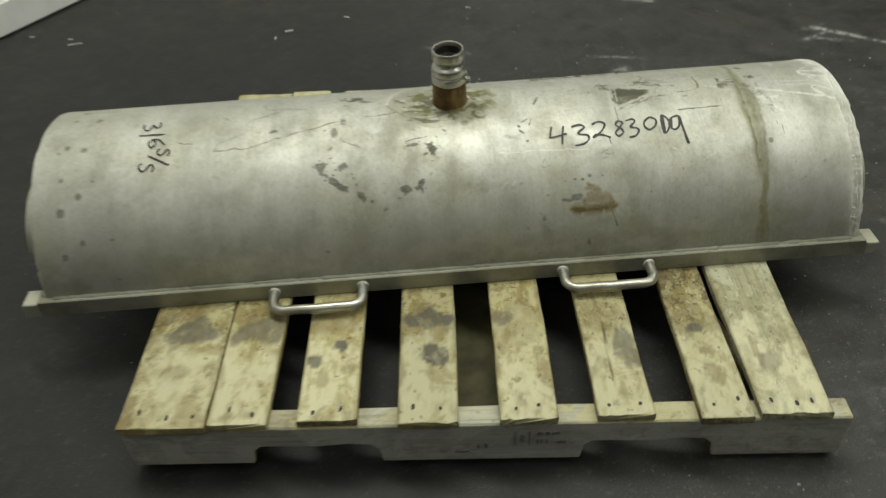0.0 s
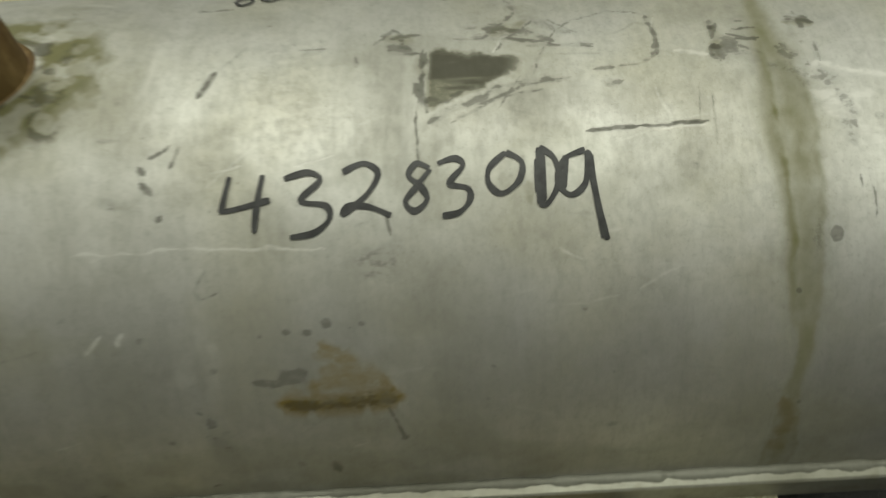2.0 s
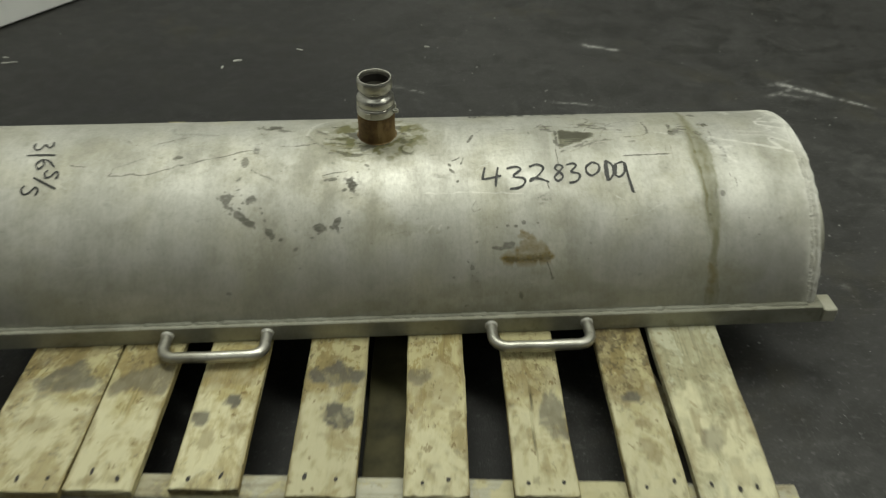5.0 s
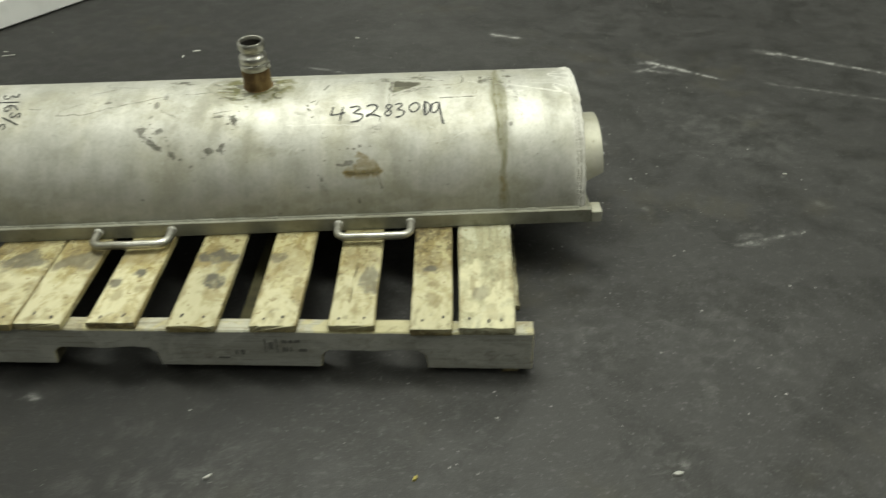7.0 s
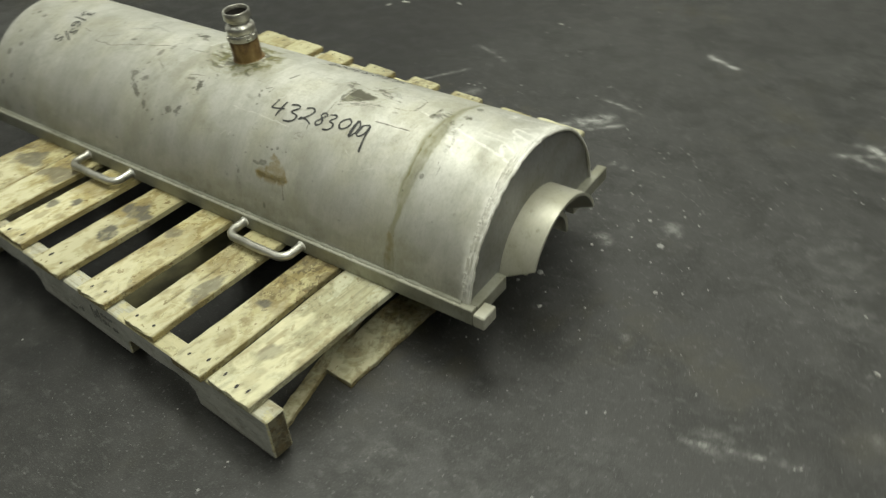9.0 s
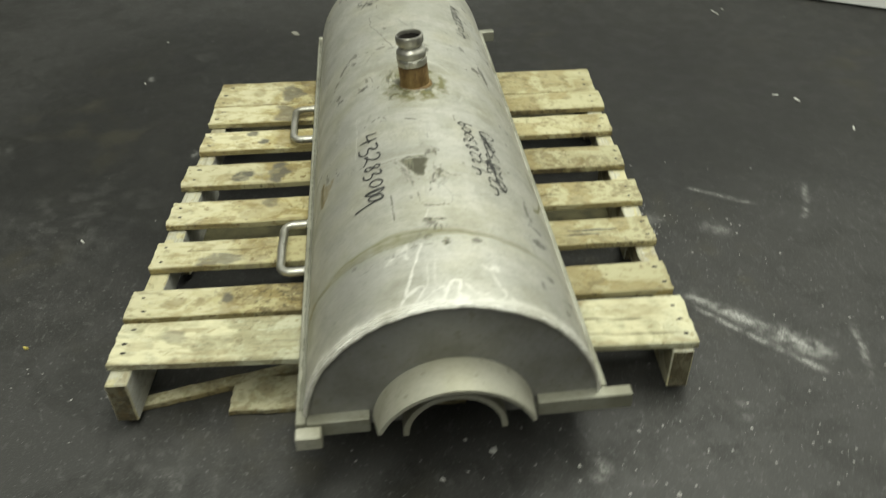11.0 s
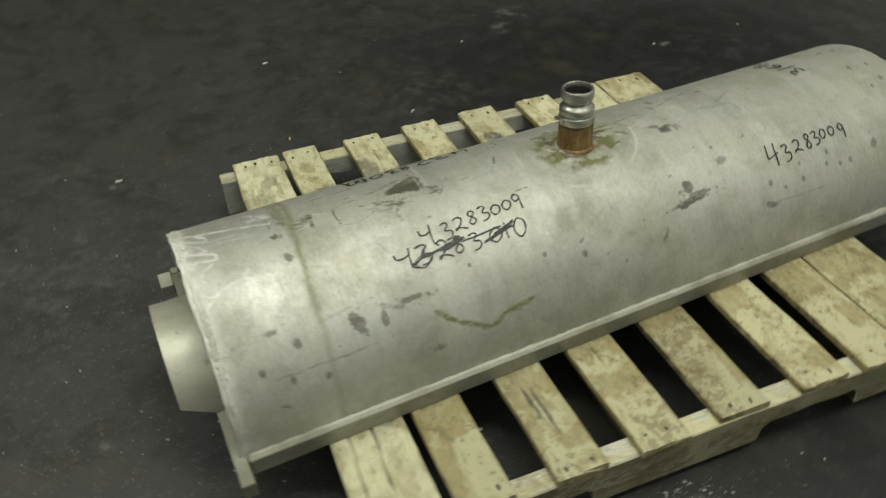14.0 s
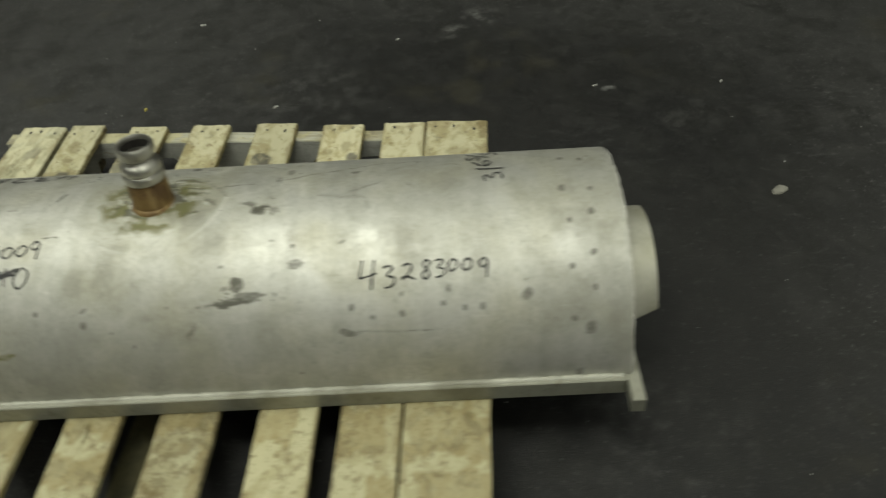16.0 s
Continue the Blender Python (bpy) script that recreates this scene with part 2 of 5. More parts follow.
    buff = mix(tree, ramp(tree, blotch, 0.50, 0.58, 0, 0.8), (0.285, 0.230, 0.104), (0.132, 0.100, 0.041))
    base = mix(tree, maths(tree, "MULTIPLY", attr(tree, "tan"), ramp(tree, pits, 0.38, 0.50, 0.70, 0.95)), base, buff)
    base = mix(tree, maths(tree, "MULTIPLY", attr(tree, "brown"), ragged), base, (0.185, 0.140, 0.062))
    base = mix(tree, maths(tree, "MULTIPLY", maths(tree, "MINIMUM", maths(tree, "MULTIPLY", attr(tree, "soot"), 1.35), 0.92), ragged), base, (0.105, 0.098, 0.080))
    hsv = node(tree, "ShaderNodeHueSaturation")
    tree.links.new(base, hsv.inputs["Color"])
    tree.links.new(ramp(tree, r, 0, 1, 0.88, 1.1), hsv.inputs["Value"])
    tree.links.new(hsv.outputs[0], b.inputs["Base Color"])
    b.inputs["Roughness"].default_value = 0.8
    b.inputs["Specular IOR Level"].default_value = 0.25
    bump(tree, b, maths(tree, "ADD", maths(tree, "ADD", grain, maths(tree, "MULTIPLY", pits, -0.8)), maths(tree, "MULTIPLY", fibre, 0.5)), 0.5, 0.002)
    return m


def floor_material():
    m, tree, b = material("dark_sealed_floor")
    vec = coords(tree)
    big = noise_tex(tree, vec, 1.7, 4.0)
    mid = noise_tex(tree, vec, 14.0, 6.0, 0.65)
    grit = noise_tex(tree, vec, 330.0, 2.0, 0.6)
    flake = noise_tex(tree, vec, 120.0, 3.0, 0.6)
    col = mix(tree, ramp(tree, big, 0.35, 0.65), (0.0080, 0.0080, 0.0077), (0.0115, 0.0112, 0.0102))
    # paler floor: a dust layer, with the far floor's sheen painted in
    col = mix(tree, attr(tree, "dust_sheen"), col, (0.049, 0.0483, 0.0463))
    stainy = noise_tex(tree, vec, 6.5, 6.0, 0.7, 0.4)
    col = mix(tree, ramp(tree, stainy, 0.47, 0.60, 0, 0.55), col, (0.014, 0.014, 0.012))
    scuffed = noise_tex(tree, coords(tree, (30, 52, 30)), 1.0, 6.0, 0.72)
    # grit fades by the pallet, so the shade there is partly colour
    grit_fade = ramp(tree, attr(tree, "dust_sheen"), 0.0, 0.5, 0.35, 1.0)
    col = mix(tree, maths(tree, "MULTIPLY", grit_fade, ramp(tree, mid, 0.48, 0.66, 0, 0.4)), col, (0.045, 0.044, 0.041))
    col = mix(tree, maths(tree, "MULTIPLY", grit_fade, ramp(tree, grit, 0.54, 0.66, 0, 0.42)), col, (0.085, 0.084, 0.080))
    col = mix(tree, maths(tree, "MULTIPLY", grit_fade, ramp(tree, flake, 0.62, 0.69, 0, 0.6)), col, (0.15, 0.15, 0.145))
    col = mix(tree, maths(tree, "MULTIPLY", grit_fade, ramp(tree, scuffed, 0.56, 0.66, 0, 0.32)), col, (0.12, 0.12, 0.115))
    streaky = maths(tree, "MULTIPLY", attr(tree, "dust"), ramp(tree, noise_tex(tree, vec, 190.0, 3.0, 0.7), 0.36, 0.58, 0.25, 1.15))
    col = mix(tree, streaky, col, (0.40, 0.40, 0.38))
    col = mix(tree, attr(tree, "oil"), col, (0.075, 0.066, 0.035))
    tree.links.new(col, b.inputs["Base Color"])
    tree.links.new(ramp(tree, mid, 0.3, 0.7, 0.42, 0.60), b.inputs["Roughness"])
    b.inputs["Specular IOR Level"].default_value = 0.38
    bump(tree, b, maths(tree, "ADD", grit, maths(tree, "MULTIPLY", mid, 2.0)), 0.35, 0.002)
    return m


def plain(name, colour, rough=0.7, vary=0.12, scale=6.0, metal=0.0):
    m, tree, b = material(name)
    n = noise_tex(tree, coords(tree), scale, 5.0)
    col = mix(tree, ramp(tree, n, 0.35, 0.7), colour, tuple(c * (1 - vary) for c in colour))
    tree.links.new(col, b.inputs["Base Color"])
    b.inputs["Roughness"].default_value, b.inputs["Metallic"].default_value = rough, metal
    bump(tree, b, n, 0.08, 0.002)
    return m


STEEL_SHELL = steel("worn_stainless_sheet", (0.595, 0.59, 0.545), 0.56, 0.82, 0.10, painted=True)
STEEL_BAR = steel("dirty_stainless_bar", (0.335, 0.332, 0.272), 0.52, 0.45, 0.42)
STEEL_END = steel("grey_end_plate", (0.27, 0.268, 0.262), 0.5, 0.45, 0.25)
STEEL_COLLAR = steel("pale_collar_steel", (0.50, 0.49, 0.41), 0.5, 0.45, 0.25)
STEEL_WELD = steel("bright_weld", (0.66, 0.65, 0.60), 0.6, 0.25, 0.40)
STEEL_SEAM = steel("rough_grey_seam", (0.24, 0.24, 0.195), 0.65, 0.3, 0.5)
STEEL_SEAM_PALE = steel("rough_pale_seam", (0.46, 0.455, 0.39), 0.65, 0.3, 0.5)
STEEL_HANDLE = steel("polished_rod", (0.60, 0.59, 0.54), 0.37, 0.88, 0.5)
ALUMINIUM = steel("cast_aluminium", (0.58, 0.57, 0.52), 0.34, 0.92, 0.38)
RUST = rust_material()
WOOD = wood_material("pallet_deck_wood")
WOOD_SIDE = wood_material("pallet_stringer_wood", 0.35, (0.50, 0.49, 0.40), (0.40, 0.385, 0.29))
WOOD_PAINT = wood_material("grey_painted_stringer_side", 0.22, (0.44, 0.44, 0.40), (0.39, 0.388, 0.345), (0.48, 0.48, 0.435), (0.29, 0.285, 0.24))
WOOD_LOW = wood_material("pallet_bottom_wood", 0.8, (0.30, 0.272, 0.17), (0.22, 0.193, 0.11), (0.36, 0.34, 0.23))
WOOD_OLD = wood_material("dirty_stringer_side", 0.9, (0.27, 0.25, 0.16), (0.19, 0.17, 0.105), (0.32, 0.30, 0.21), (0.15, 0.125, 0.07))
# stringer ends: dirty, and darkened for the shade under the deck
WOOD_END = wood_material("dirty_shaded_end_grain", 0.9, (0.13, 0.115, 0.072), (0.09, 0.078, 0.046), (0.17, 0.155, 0.105), (0.08, 0.066, 0.04))
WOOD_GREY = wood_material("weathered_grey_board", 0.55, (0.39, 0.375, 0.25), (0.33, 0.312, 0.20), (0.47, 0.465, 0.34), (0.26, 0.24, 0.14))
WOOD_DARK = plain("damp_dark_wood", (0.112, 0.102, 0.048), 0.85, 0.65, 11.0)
FLOOR = floor_material()
WALL_PAINT = plain("white_wall_paint", (0.91, 0.91, 0.90), 0.6, 0.05, 3.0)
BASE_PAINT = plain("white_skirting", (0.86, 0.86, 0.84), 0.5, 0.08, 12.0)
FAR_WALL = plain("grey_wall_paint", (0.23, 0.23, 0.225), 0.8, 0.2, 2.0)
CEIL_PAINT = plain("ceiling_paint", (0.28, 0.28, 0.27), 0.8, 0.1, 1.0)
INK = plain("black_marker_ink", (0.045, 0.045, 0.043), 0.55, 0.65, 90.0)
NAIL = plain("dark_nail_steel", (0.05, 0.045, 0.04), 0.6, 0.4, 80.0, 0.4)
STENCIL = plain("faded_stencil_paint", (0.21, 0.21, 0.19), 0.8, 0.5, 120.0)
CHIP = plain("pale_floor_chips", (0.36, 0.36, 0.34), 0.8, 0.35, 9.0)
PALE_BIT = plain("pale_plastic_bit", (0.48, 0.475, 0.44), 0.6, 0.2, 30.0)

# ---- the hall ----
def hall():
    run = Vector((math.cos(WALL_YAW), math.sin(WALL_YAW), 0))
    into = Vector((run.y, -run.x, 0))                   # away from the wall, to the tank
    m = Matrix.Translation(WALL_AT) @ Matrix.Rotation(WALL_YAW, 4, "Z")   # local x along the wall, -y into the hall

    def slab(name, bounds, mat, kind="structure", bevel=0.0, label="", category=""):
        ob = part(name, box_bm(*bounds, bevel=bevel), mat)
        ob.matrix_world = m
        return tagged(ob, label, category, kind=kind)

    slab("wall_west", (-7, 7, 0, 0.15, 0, CEILING), WALL_PAINT, label="plain white painted hall wall", category="wall")
    slab("baseboard", (-7, 7, -0.016, -0.002, 0.006, 0.106), BASE_PAINT, bevel=0.003, label="white painted skirting board along the wall", category="skirting")
    slab("wall_east", (-7, 7, -9.15, -9, 0, CEILING), FAR_WALL, label="plain grey hall wall", category="wall")
    slab("wall_south", (-7.15, -7, -9.15, 0.15, 0, CEILING), FAR_WALL, label="plain grey hall wall", category="wall")
    slab("wall_north", (7, 7.15, -9.15, 0.15, 0, CEILING), FAR_WALL, label="plain grey hall wall", category="wall")
    slab("ceiling", (-7.15, 7.15, -9.15, 0.15, CEILING, CEILING + 0.15), CEIL_PAINT, label="pale painted hall ceiling", category="ceiling")
    return m


hall_pose = hall()


def lamp(x, y, share, length=2.4, width=0.6):
    """A ceiling fitting with two tubes' worth of light below it."""
    fitting = part("ceiling_light", box_bm(-width / 2, width / 2, -length / 2, length / 2, CEILING - 0.09, CEILING - 0.004, 0.01), CEIL_PAINT)
    fitting.matrix_world = hall_pose @ Matrix.Translation((x, y, 0))
    tagged(fitting, "long white fluorescent ceiling light, switched on", "ceiling light", "ceiling lights")
    data = bpy.data.lights.new("tube_light", "AREA")
    data.shape, data.size, data.size_y = "RECTANGLE", width, length
    data.energy, data.color = LAMP_WATTS * share, LAMP_COLOUR
    ob = new("tube_light", data)
    ob.parent = fitting
    ob.location = (0, 0, CEILING - 0.11)


for lx, strength in ((-3.2, 0.26), (0.5, 1.19), (3.5, 0.40)):
    for ly, share in ((-1.5, 1.85), (-4.05, 0.95), (-6.6, 0.75)):
        lamp(lx, ly, share * strength)


def floor_sheet():
    inner_x, inner_y = np.arange(-1.3, 2.7, 0.0075), np.arange(-1.3, 2.3, 0.0075)
    xs = np.concatenate([[-12, -6, -3, -1.6], inner_x, [3.2, 5, 8, 13]])
    ys = np.concatenate([[-12, -7, -4, -2, -1.6], inner_y, [2.7, 4, 7, 13]])
    gx, gy = np.meshgrid(xs, ys, indexing="ij")
    dust, oil = floor_marks(gx, gy)
    nx, ny = len(xs), len(ys)
    verts = np.stack([gx, gy, np.zeros_like(gx)], -1).reshape(-1, 3)
    i, j = np.meshgrid(np.arange(nx - 1), np.arange(ny - 1), indexing="ij")
    a = (i * ny + j).ravel()
    faces = np.stack([a, a + ny, a + ny + 1, a + 1], -1)
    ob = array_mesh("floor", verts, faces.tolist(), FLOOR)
    put_attribute(ob.data, "dust", dust)
    put_attribute(ob.data, "oil", oil)
    # dust towards +x; far sheen and shade by the pallet are painted in
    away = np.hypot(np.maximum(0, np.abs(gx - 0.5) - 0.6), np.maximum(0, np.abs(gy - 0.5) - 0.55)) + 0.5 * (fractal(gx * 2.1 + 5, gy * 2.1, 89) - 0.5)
    dust_sheen = step(0.55, 1.35, gx + 0.35 * np.abs(gy - 0.4) * (gx > 0.2) + 0.5 * (fractal(gx * 2.1, gy * 2.1, 88) - 0.5))
    dust_sheen = np.maximum(np.maximum(0.75 * dust_sheen, 0.70 * step(0.25, 1.1, away)), step(0.75, 1.6, away))
    # darker behind the pallet's far corner: shade put into the colour
    put_attribute(ob.data, "dust_sheen", dust_sheen * (1 - 0.7 * step(0.5, 0.1, gx) * step(0.75, 1.05, gy)))
    return tagged(ob, "dark grey scuffed hall floor with white scratches and specks", "floor", kind="structure")


def streak(gx, gy, x0, y0, x1, y1, w0, w1, strength, seed):
    """A dry scratch that tapers from w0 to w1."""
    dx, dy = x1 - x0, y1 - y0
    n = math.hypot(dx, dy)
    s = ((gx - x0) * dx + (gy - y0) * dy) / n
    wob = 0.012 * (fractal(gx * 14, gy * 14, seed) - 0.5)
    d = np.abs((-(gx - x0) * dy + (gy - y0) * dx) / n + wob)
    w = w0 + (w1 - w0) * np.clip(s / n, 0, 1)
    ends = step(-0.02, 0.03, s) * step(-0.25 * n, 0.0, n - s - 0.0)
    return strength * ends * np.exp(-((d / w) ** 2)) * (0.12 + 1.25 * step(0.34, 0.64, fractal(gx * 75, gy * 75, seed + 5)))


# scratches on the floor: x0, y0, x1, y1, width at start, at end, strength
SCRATCHES = [
    (1.60, 1.53, 1.79, 1.40, 0.012, 0.005, 0.95), (1.57, 1.52, 1.63, 1.545, 0.008, 0.006, 0.6), (2.00, 1.63, 2.40, 1.41, 0.014, 0.006, 1.0), (1.06, 1.80, 1.16, 1.765, 0.013, 0.007, 1.0),
    (1.54, 1.44, 1.62, 1.49, 0.008, 0.006, 0.5), (1.62, 0.44, 1.77, 0.49, 0.006, 0.004, 0.45), (0.82, 1.09, 0.985, 1.285, 0.009, 0.022, 0.6),
    (0.86, 1.10, 1.025, 1.265, 0.004, 0.007, 0.55), (0.42, 1.20, 0.49, 1.32, 0.004, 0.006, 0.35), (0.43, 1.49, 0.55, 1.445, 0.005, 0.004, 0.45),
    (0.93, 1.39, 1.05, 1.37, 0.004, 0.004, 0.5), (1.68, 1.43, 1.58, 1.46, 0.010, 0.006, 0.4), (1.95, 1.35, 2.3, 1.22, 0.006, 0.004, 0.35),
]
# worn pale patches: x, y, radius, strength
DUSTY = [
    (1.35, -0.21, 0.030, 0.9), (0.60, 1.22, 0.05, 0.40), (0.55, 1.08, 0.04, 0.3), (1.83, 0.76, 0.03, 0.5), (1.88, 0.63, 0.04, 0.4), (1.67, 0.46, 0.05, 0.35), (1.43, 0.59, 0.02, 0.6),
    (0.17, -0.08, 0.025, 0.7), (0.04, -0.73, 0.07, 0.4), (0.10, -0.63, 0.06, 0.3), (-0.31, -0.32, 0.02, 0.6), (1.35, 0.94, 0.04, 0.5), (1.13, 1.11, 0.03, 0.55), (0.98, 1.27, 0.04, 0.6),
    (1.5, 1.9, 0.2, 0.10), (0.5, -0.3, 0.25, 0.10), (1.5, 0.1, 0.3, 0.10), (1.75, 1.0, 0.3, 0.12), (1.25, 0.1, 0.15, 0.12), (1.245, 0.835, 0.030, 0.8), (1.27, 0.90, 0.025, 0.7), (1.17, 0.93, 0.02, 0.6),
]


def floor_marks(gx, gy):
    dust = np.zeros_like(gx)
    for k, row in enumerate(SCRATCHES):
        dust = np.maximum(dust, streak(gx, gy, *row, seed=k * 3 + 1))
    for k, (x, y, r, a) in enumerate(DUSTY):
        d = np.hypot(gx - x, gy - y) / r + 0.9 * (fractal(gx * 22, gy * 22, 40 + k) - 0.5)
        dust = np.maximum(dust, 0.75 * a * step(1.0, 0.2, d) * step(0.42, 0.72, fractal(gx * 45, gy * 45, 60 + k)))
    general = 0.05 * step(0.50, 0.80, fractal(gx * 4, gy * 4, 3)) * step(0.52, 0.75, fractal(gx * 55, gy * 55, 9))
    oil = 0.22 * step(0.60, 0.82, fractal(gx * 3.3 + 7, gy * 3.3, 21)) * step(0.4, 0.7, fractal(gx * 18, gy * 18, 23))
    return np.clip(np.maximum(dust, general), 0, 0.9), np.clip(oil, 0, 0.5)


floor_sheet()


# ---- the pallet ----
# each deck board: left and right edge at the front, left and right edge at the back
BOARDS = [
    (0.000, 0.136, -0.021, 0.113), (0.139, 0.232, 0.116, 0.211), (0.278, 0.371, 0.245, 0.338), (0.434, 0.526, 0.404, 0.497),
    (0.589, 0.677, 0.558, 0.645), (0.736, 0.822, 0.702, 0.786), (0.890, 0.967, 0.852, 0.938), (0.979, 1.085, 0.955, 1.080),
]
DECK_TOP, STRINGER_TOP, STRINGER_FOOT = 0.121, 0.104, 0.014
PALLET_DEPTH = 1.02


def plank(name, corners, z0, z1, mat, parent, seed, rough=0.0022, label="", steps=150, across=30, cracks=(), soot=(), brown=(), tan=()):
    """A rough sawn board between front edge (x0, x1, y0) and back edge (x2, x3, y1), with worn, wavering edges. cracks: (from, to along
    its length, place across at both ends), as shares of 1; soot, brown, tan: (along, across, half length, half width, strength) of stains."""
    x0, x1, x2, x3, ya, yb = corners
    cx, cy = (x0 + x1 + x2 + x3) / 4, (ya + yb) / 2
    rng = np.random.RandomState(seed)
    ph = rng.rand(6) * 20
    t = np.linspace(0, 1, steps + 1)
    wl = rough * (2 * fractal(t * 9 + ph[0], t * 0 + ph[1], seed, 4) - 1)
    wr = rough * (2 * fractal(t * 9 + ph[2], t * 0 + ph[3], seed + 1, 4) - 1)
    xl, xr = x0 + (x2 - x0) * t + wl, x1 + (x3 - x1) * t + wr
    wid = (xr - xl)[:, None]
    lip = 0.0022
    s = np.linspace(0, 1, across + 1)[None, :]
    top_x = lip / 0.09 + s * (1 - 2 * lip / 0.09)
    tt = np.repeat(t[:, None], across + 1, 1)
    top_z = z1 + 0.0014 * (fractal(tt * 16 + ph[1], s * 5 + ph[0], seed + 3, 3) - 0.75)
    crack = np.zeros_like(top_z)
    for a, b, p, q in cracks:
        path = p + (q - p) * np.clip((tt - a) / (b - a), 0, 1) + 0.05 * (fractal(tt * 14 + ph[4], tt * 0 + 2, seed + 9, 3) - 0.5)
        d = np.abs(top_x - path) * 0.1
        run = step(a, a + 0.06, tt) * step(b, b - 0.06, tt)
        crack = np.maximum(crack, run * step(0.0026, 0.0004, d))
    top_z = top_z - 0.0035 * crack
    dirt = np.zeros_like(top_z)
    warp = fractal(tt * 40 + ph[2], top_x * 5 + ph[3], seed + 21, 4) - 0.5
    for a, p, ra, rp, k in soot:
        d = np.hypot((tt - a) / ra, (top_x - p) / rp) + 1.6 * warp
        dirt = np.maximum(dirt, k * step(1.05, 0.75, d))
    tea = np.zeros_like(top_z)
    for a, p, ra, rp, k in brown:
        d = np.hypot((tt - a) / ra, (top_x - p) / rp) + 2.0 * warp
        tea = np.maximum(tea, 0.8 * k * step(1.05, 0.85, d))
    buff = np.zeros_like(top_z)
    for a, p, ra, rp, k in tan:
        d = np.maximum(np.abs(tt - a) / ra, np.abs(top_x - p) / rp) + 1.3 * warp + 0.9 * (fractal(tt * 18 + ph[5], top_x * 2.2 + ph[0], seed + 61, 3) - 0.5)
        buff = np.maximum(buff, k * step(1.06, 0.94, d) * (0.72 + 0.28 * step(0.5, 1.0, d)))
    scrubbed = step(0.66, 0.76, tt) * (1.0 if tan else 0.0)
    # grime in the worn long edges
    side = np.minimum(top_x, 1 - top_x)
    tea = np.maximum(tea, 0.55 * step(0.11, 0.02, side + 0.25 * (fractal(tt * 26 + ph[0], top_x * 2 + ph[4], seed + 51, 3) - 0.35)))
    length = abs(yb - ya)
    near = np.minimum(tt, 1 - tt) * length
    # ends weathered pale; the contrast also paints in the tank's shade
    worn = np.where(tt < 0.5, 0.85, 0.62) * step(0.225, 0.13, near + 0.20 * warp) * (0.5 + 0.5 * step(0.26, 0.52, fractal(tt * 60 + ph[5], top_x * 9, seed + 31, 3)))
    cols_x = [np.zeros((steps + 1, 1)), np.zeros((steps + 1, 1)), top_x * np.ones_like(tt), np.ones((steps + 1, 1)), np.ones((steps + 1, 1)), np.full((steps + 1, 1), 0.97), np.full((steps + 1, 1), 0.03)]
    cols_z = [np.full((steps + 1, 1), z0 + lip), np.full((steps + 1, 1), z1 - lip), top_z, np.full((steps + 1, 1), z1 - lip), np.full((steps + 1, 1), z0 + lip), np.full((steps + 1, 1), z0), np.full((steps + 1, 1), z0)]
    px, pz = np.concatenate(cols_x, 1), np.concatenate(cols_z, 1)
    n = px.shape[1]
    yy = np.repeat((ya + (yb - ya) * t)[:, None], n, 1)
    for row in (0, steps):
        yy[row] += 0.007 * (fractal(px[row] * 9 + ph[2], px[row] * 0 + row, seed + 7, 4) - 0.5)
    verts = np.stack([xl[:, None] + px * wid - cx, yy - cy, pz - z1], -1).reshape(-1, 3)
    i, k = np.meshgrid(np.arange(steps), np.arange(n), indexing="ij")
    i, k = i.ravel(), k.ravel()
    faces = np.stack([i * n + k, (i + 1) * n + k, (i + 1) * n + (k + 1) % n, i * n + (k + 1) % n], -1).tolist()
    faces += [tuple(range(n)), tuple(steps * n + q for q in reversed(range(n)))]
    ob = array_mesh(name, verts, faces, mat, parent, label)
    bm = bmesh.new()
    bm.from_mesh(ob.data)
    bmesh.ops.recalc_face_normals(bm, faces=list(bm.faces))
    bm.to_mesh(ob.data)
    bm.free()
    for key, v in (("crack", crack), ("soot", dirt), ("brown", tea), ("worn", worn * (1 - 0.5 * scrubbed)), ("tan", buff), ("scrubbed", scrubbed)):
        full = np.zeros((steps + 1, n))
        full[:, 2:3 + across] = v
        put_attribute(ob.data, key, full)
    ob.location = (cx, cy, z1)
    return ob


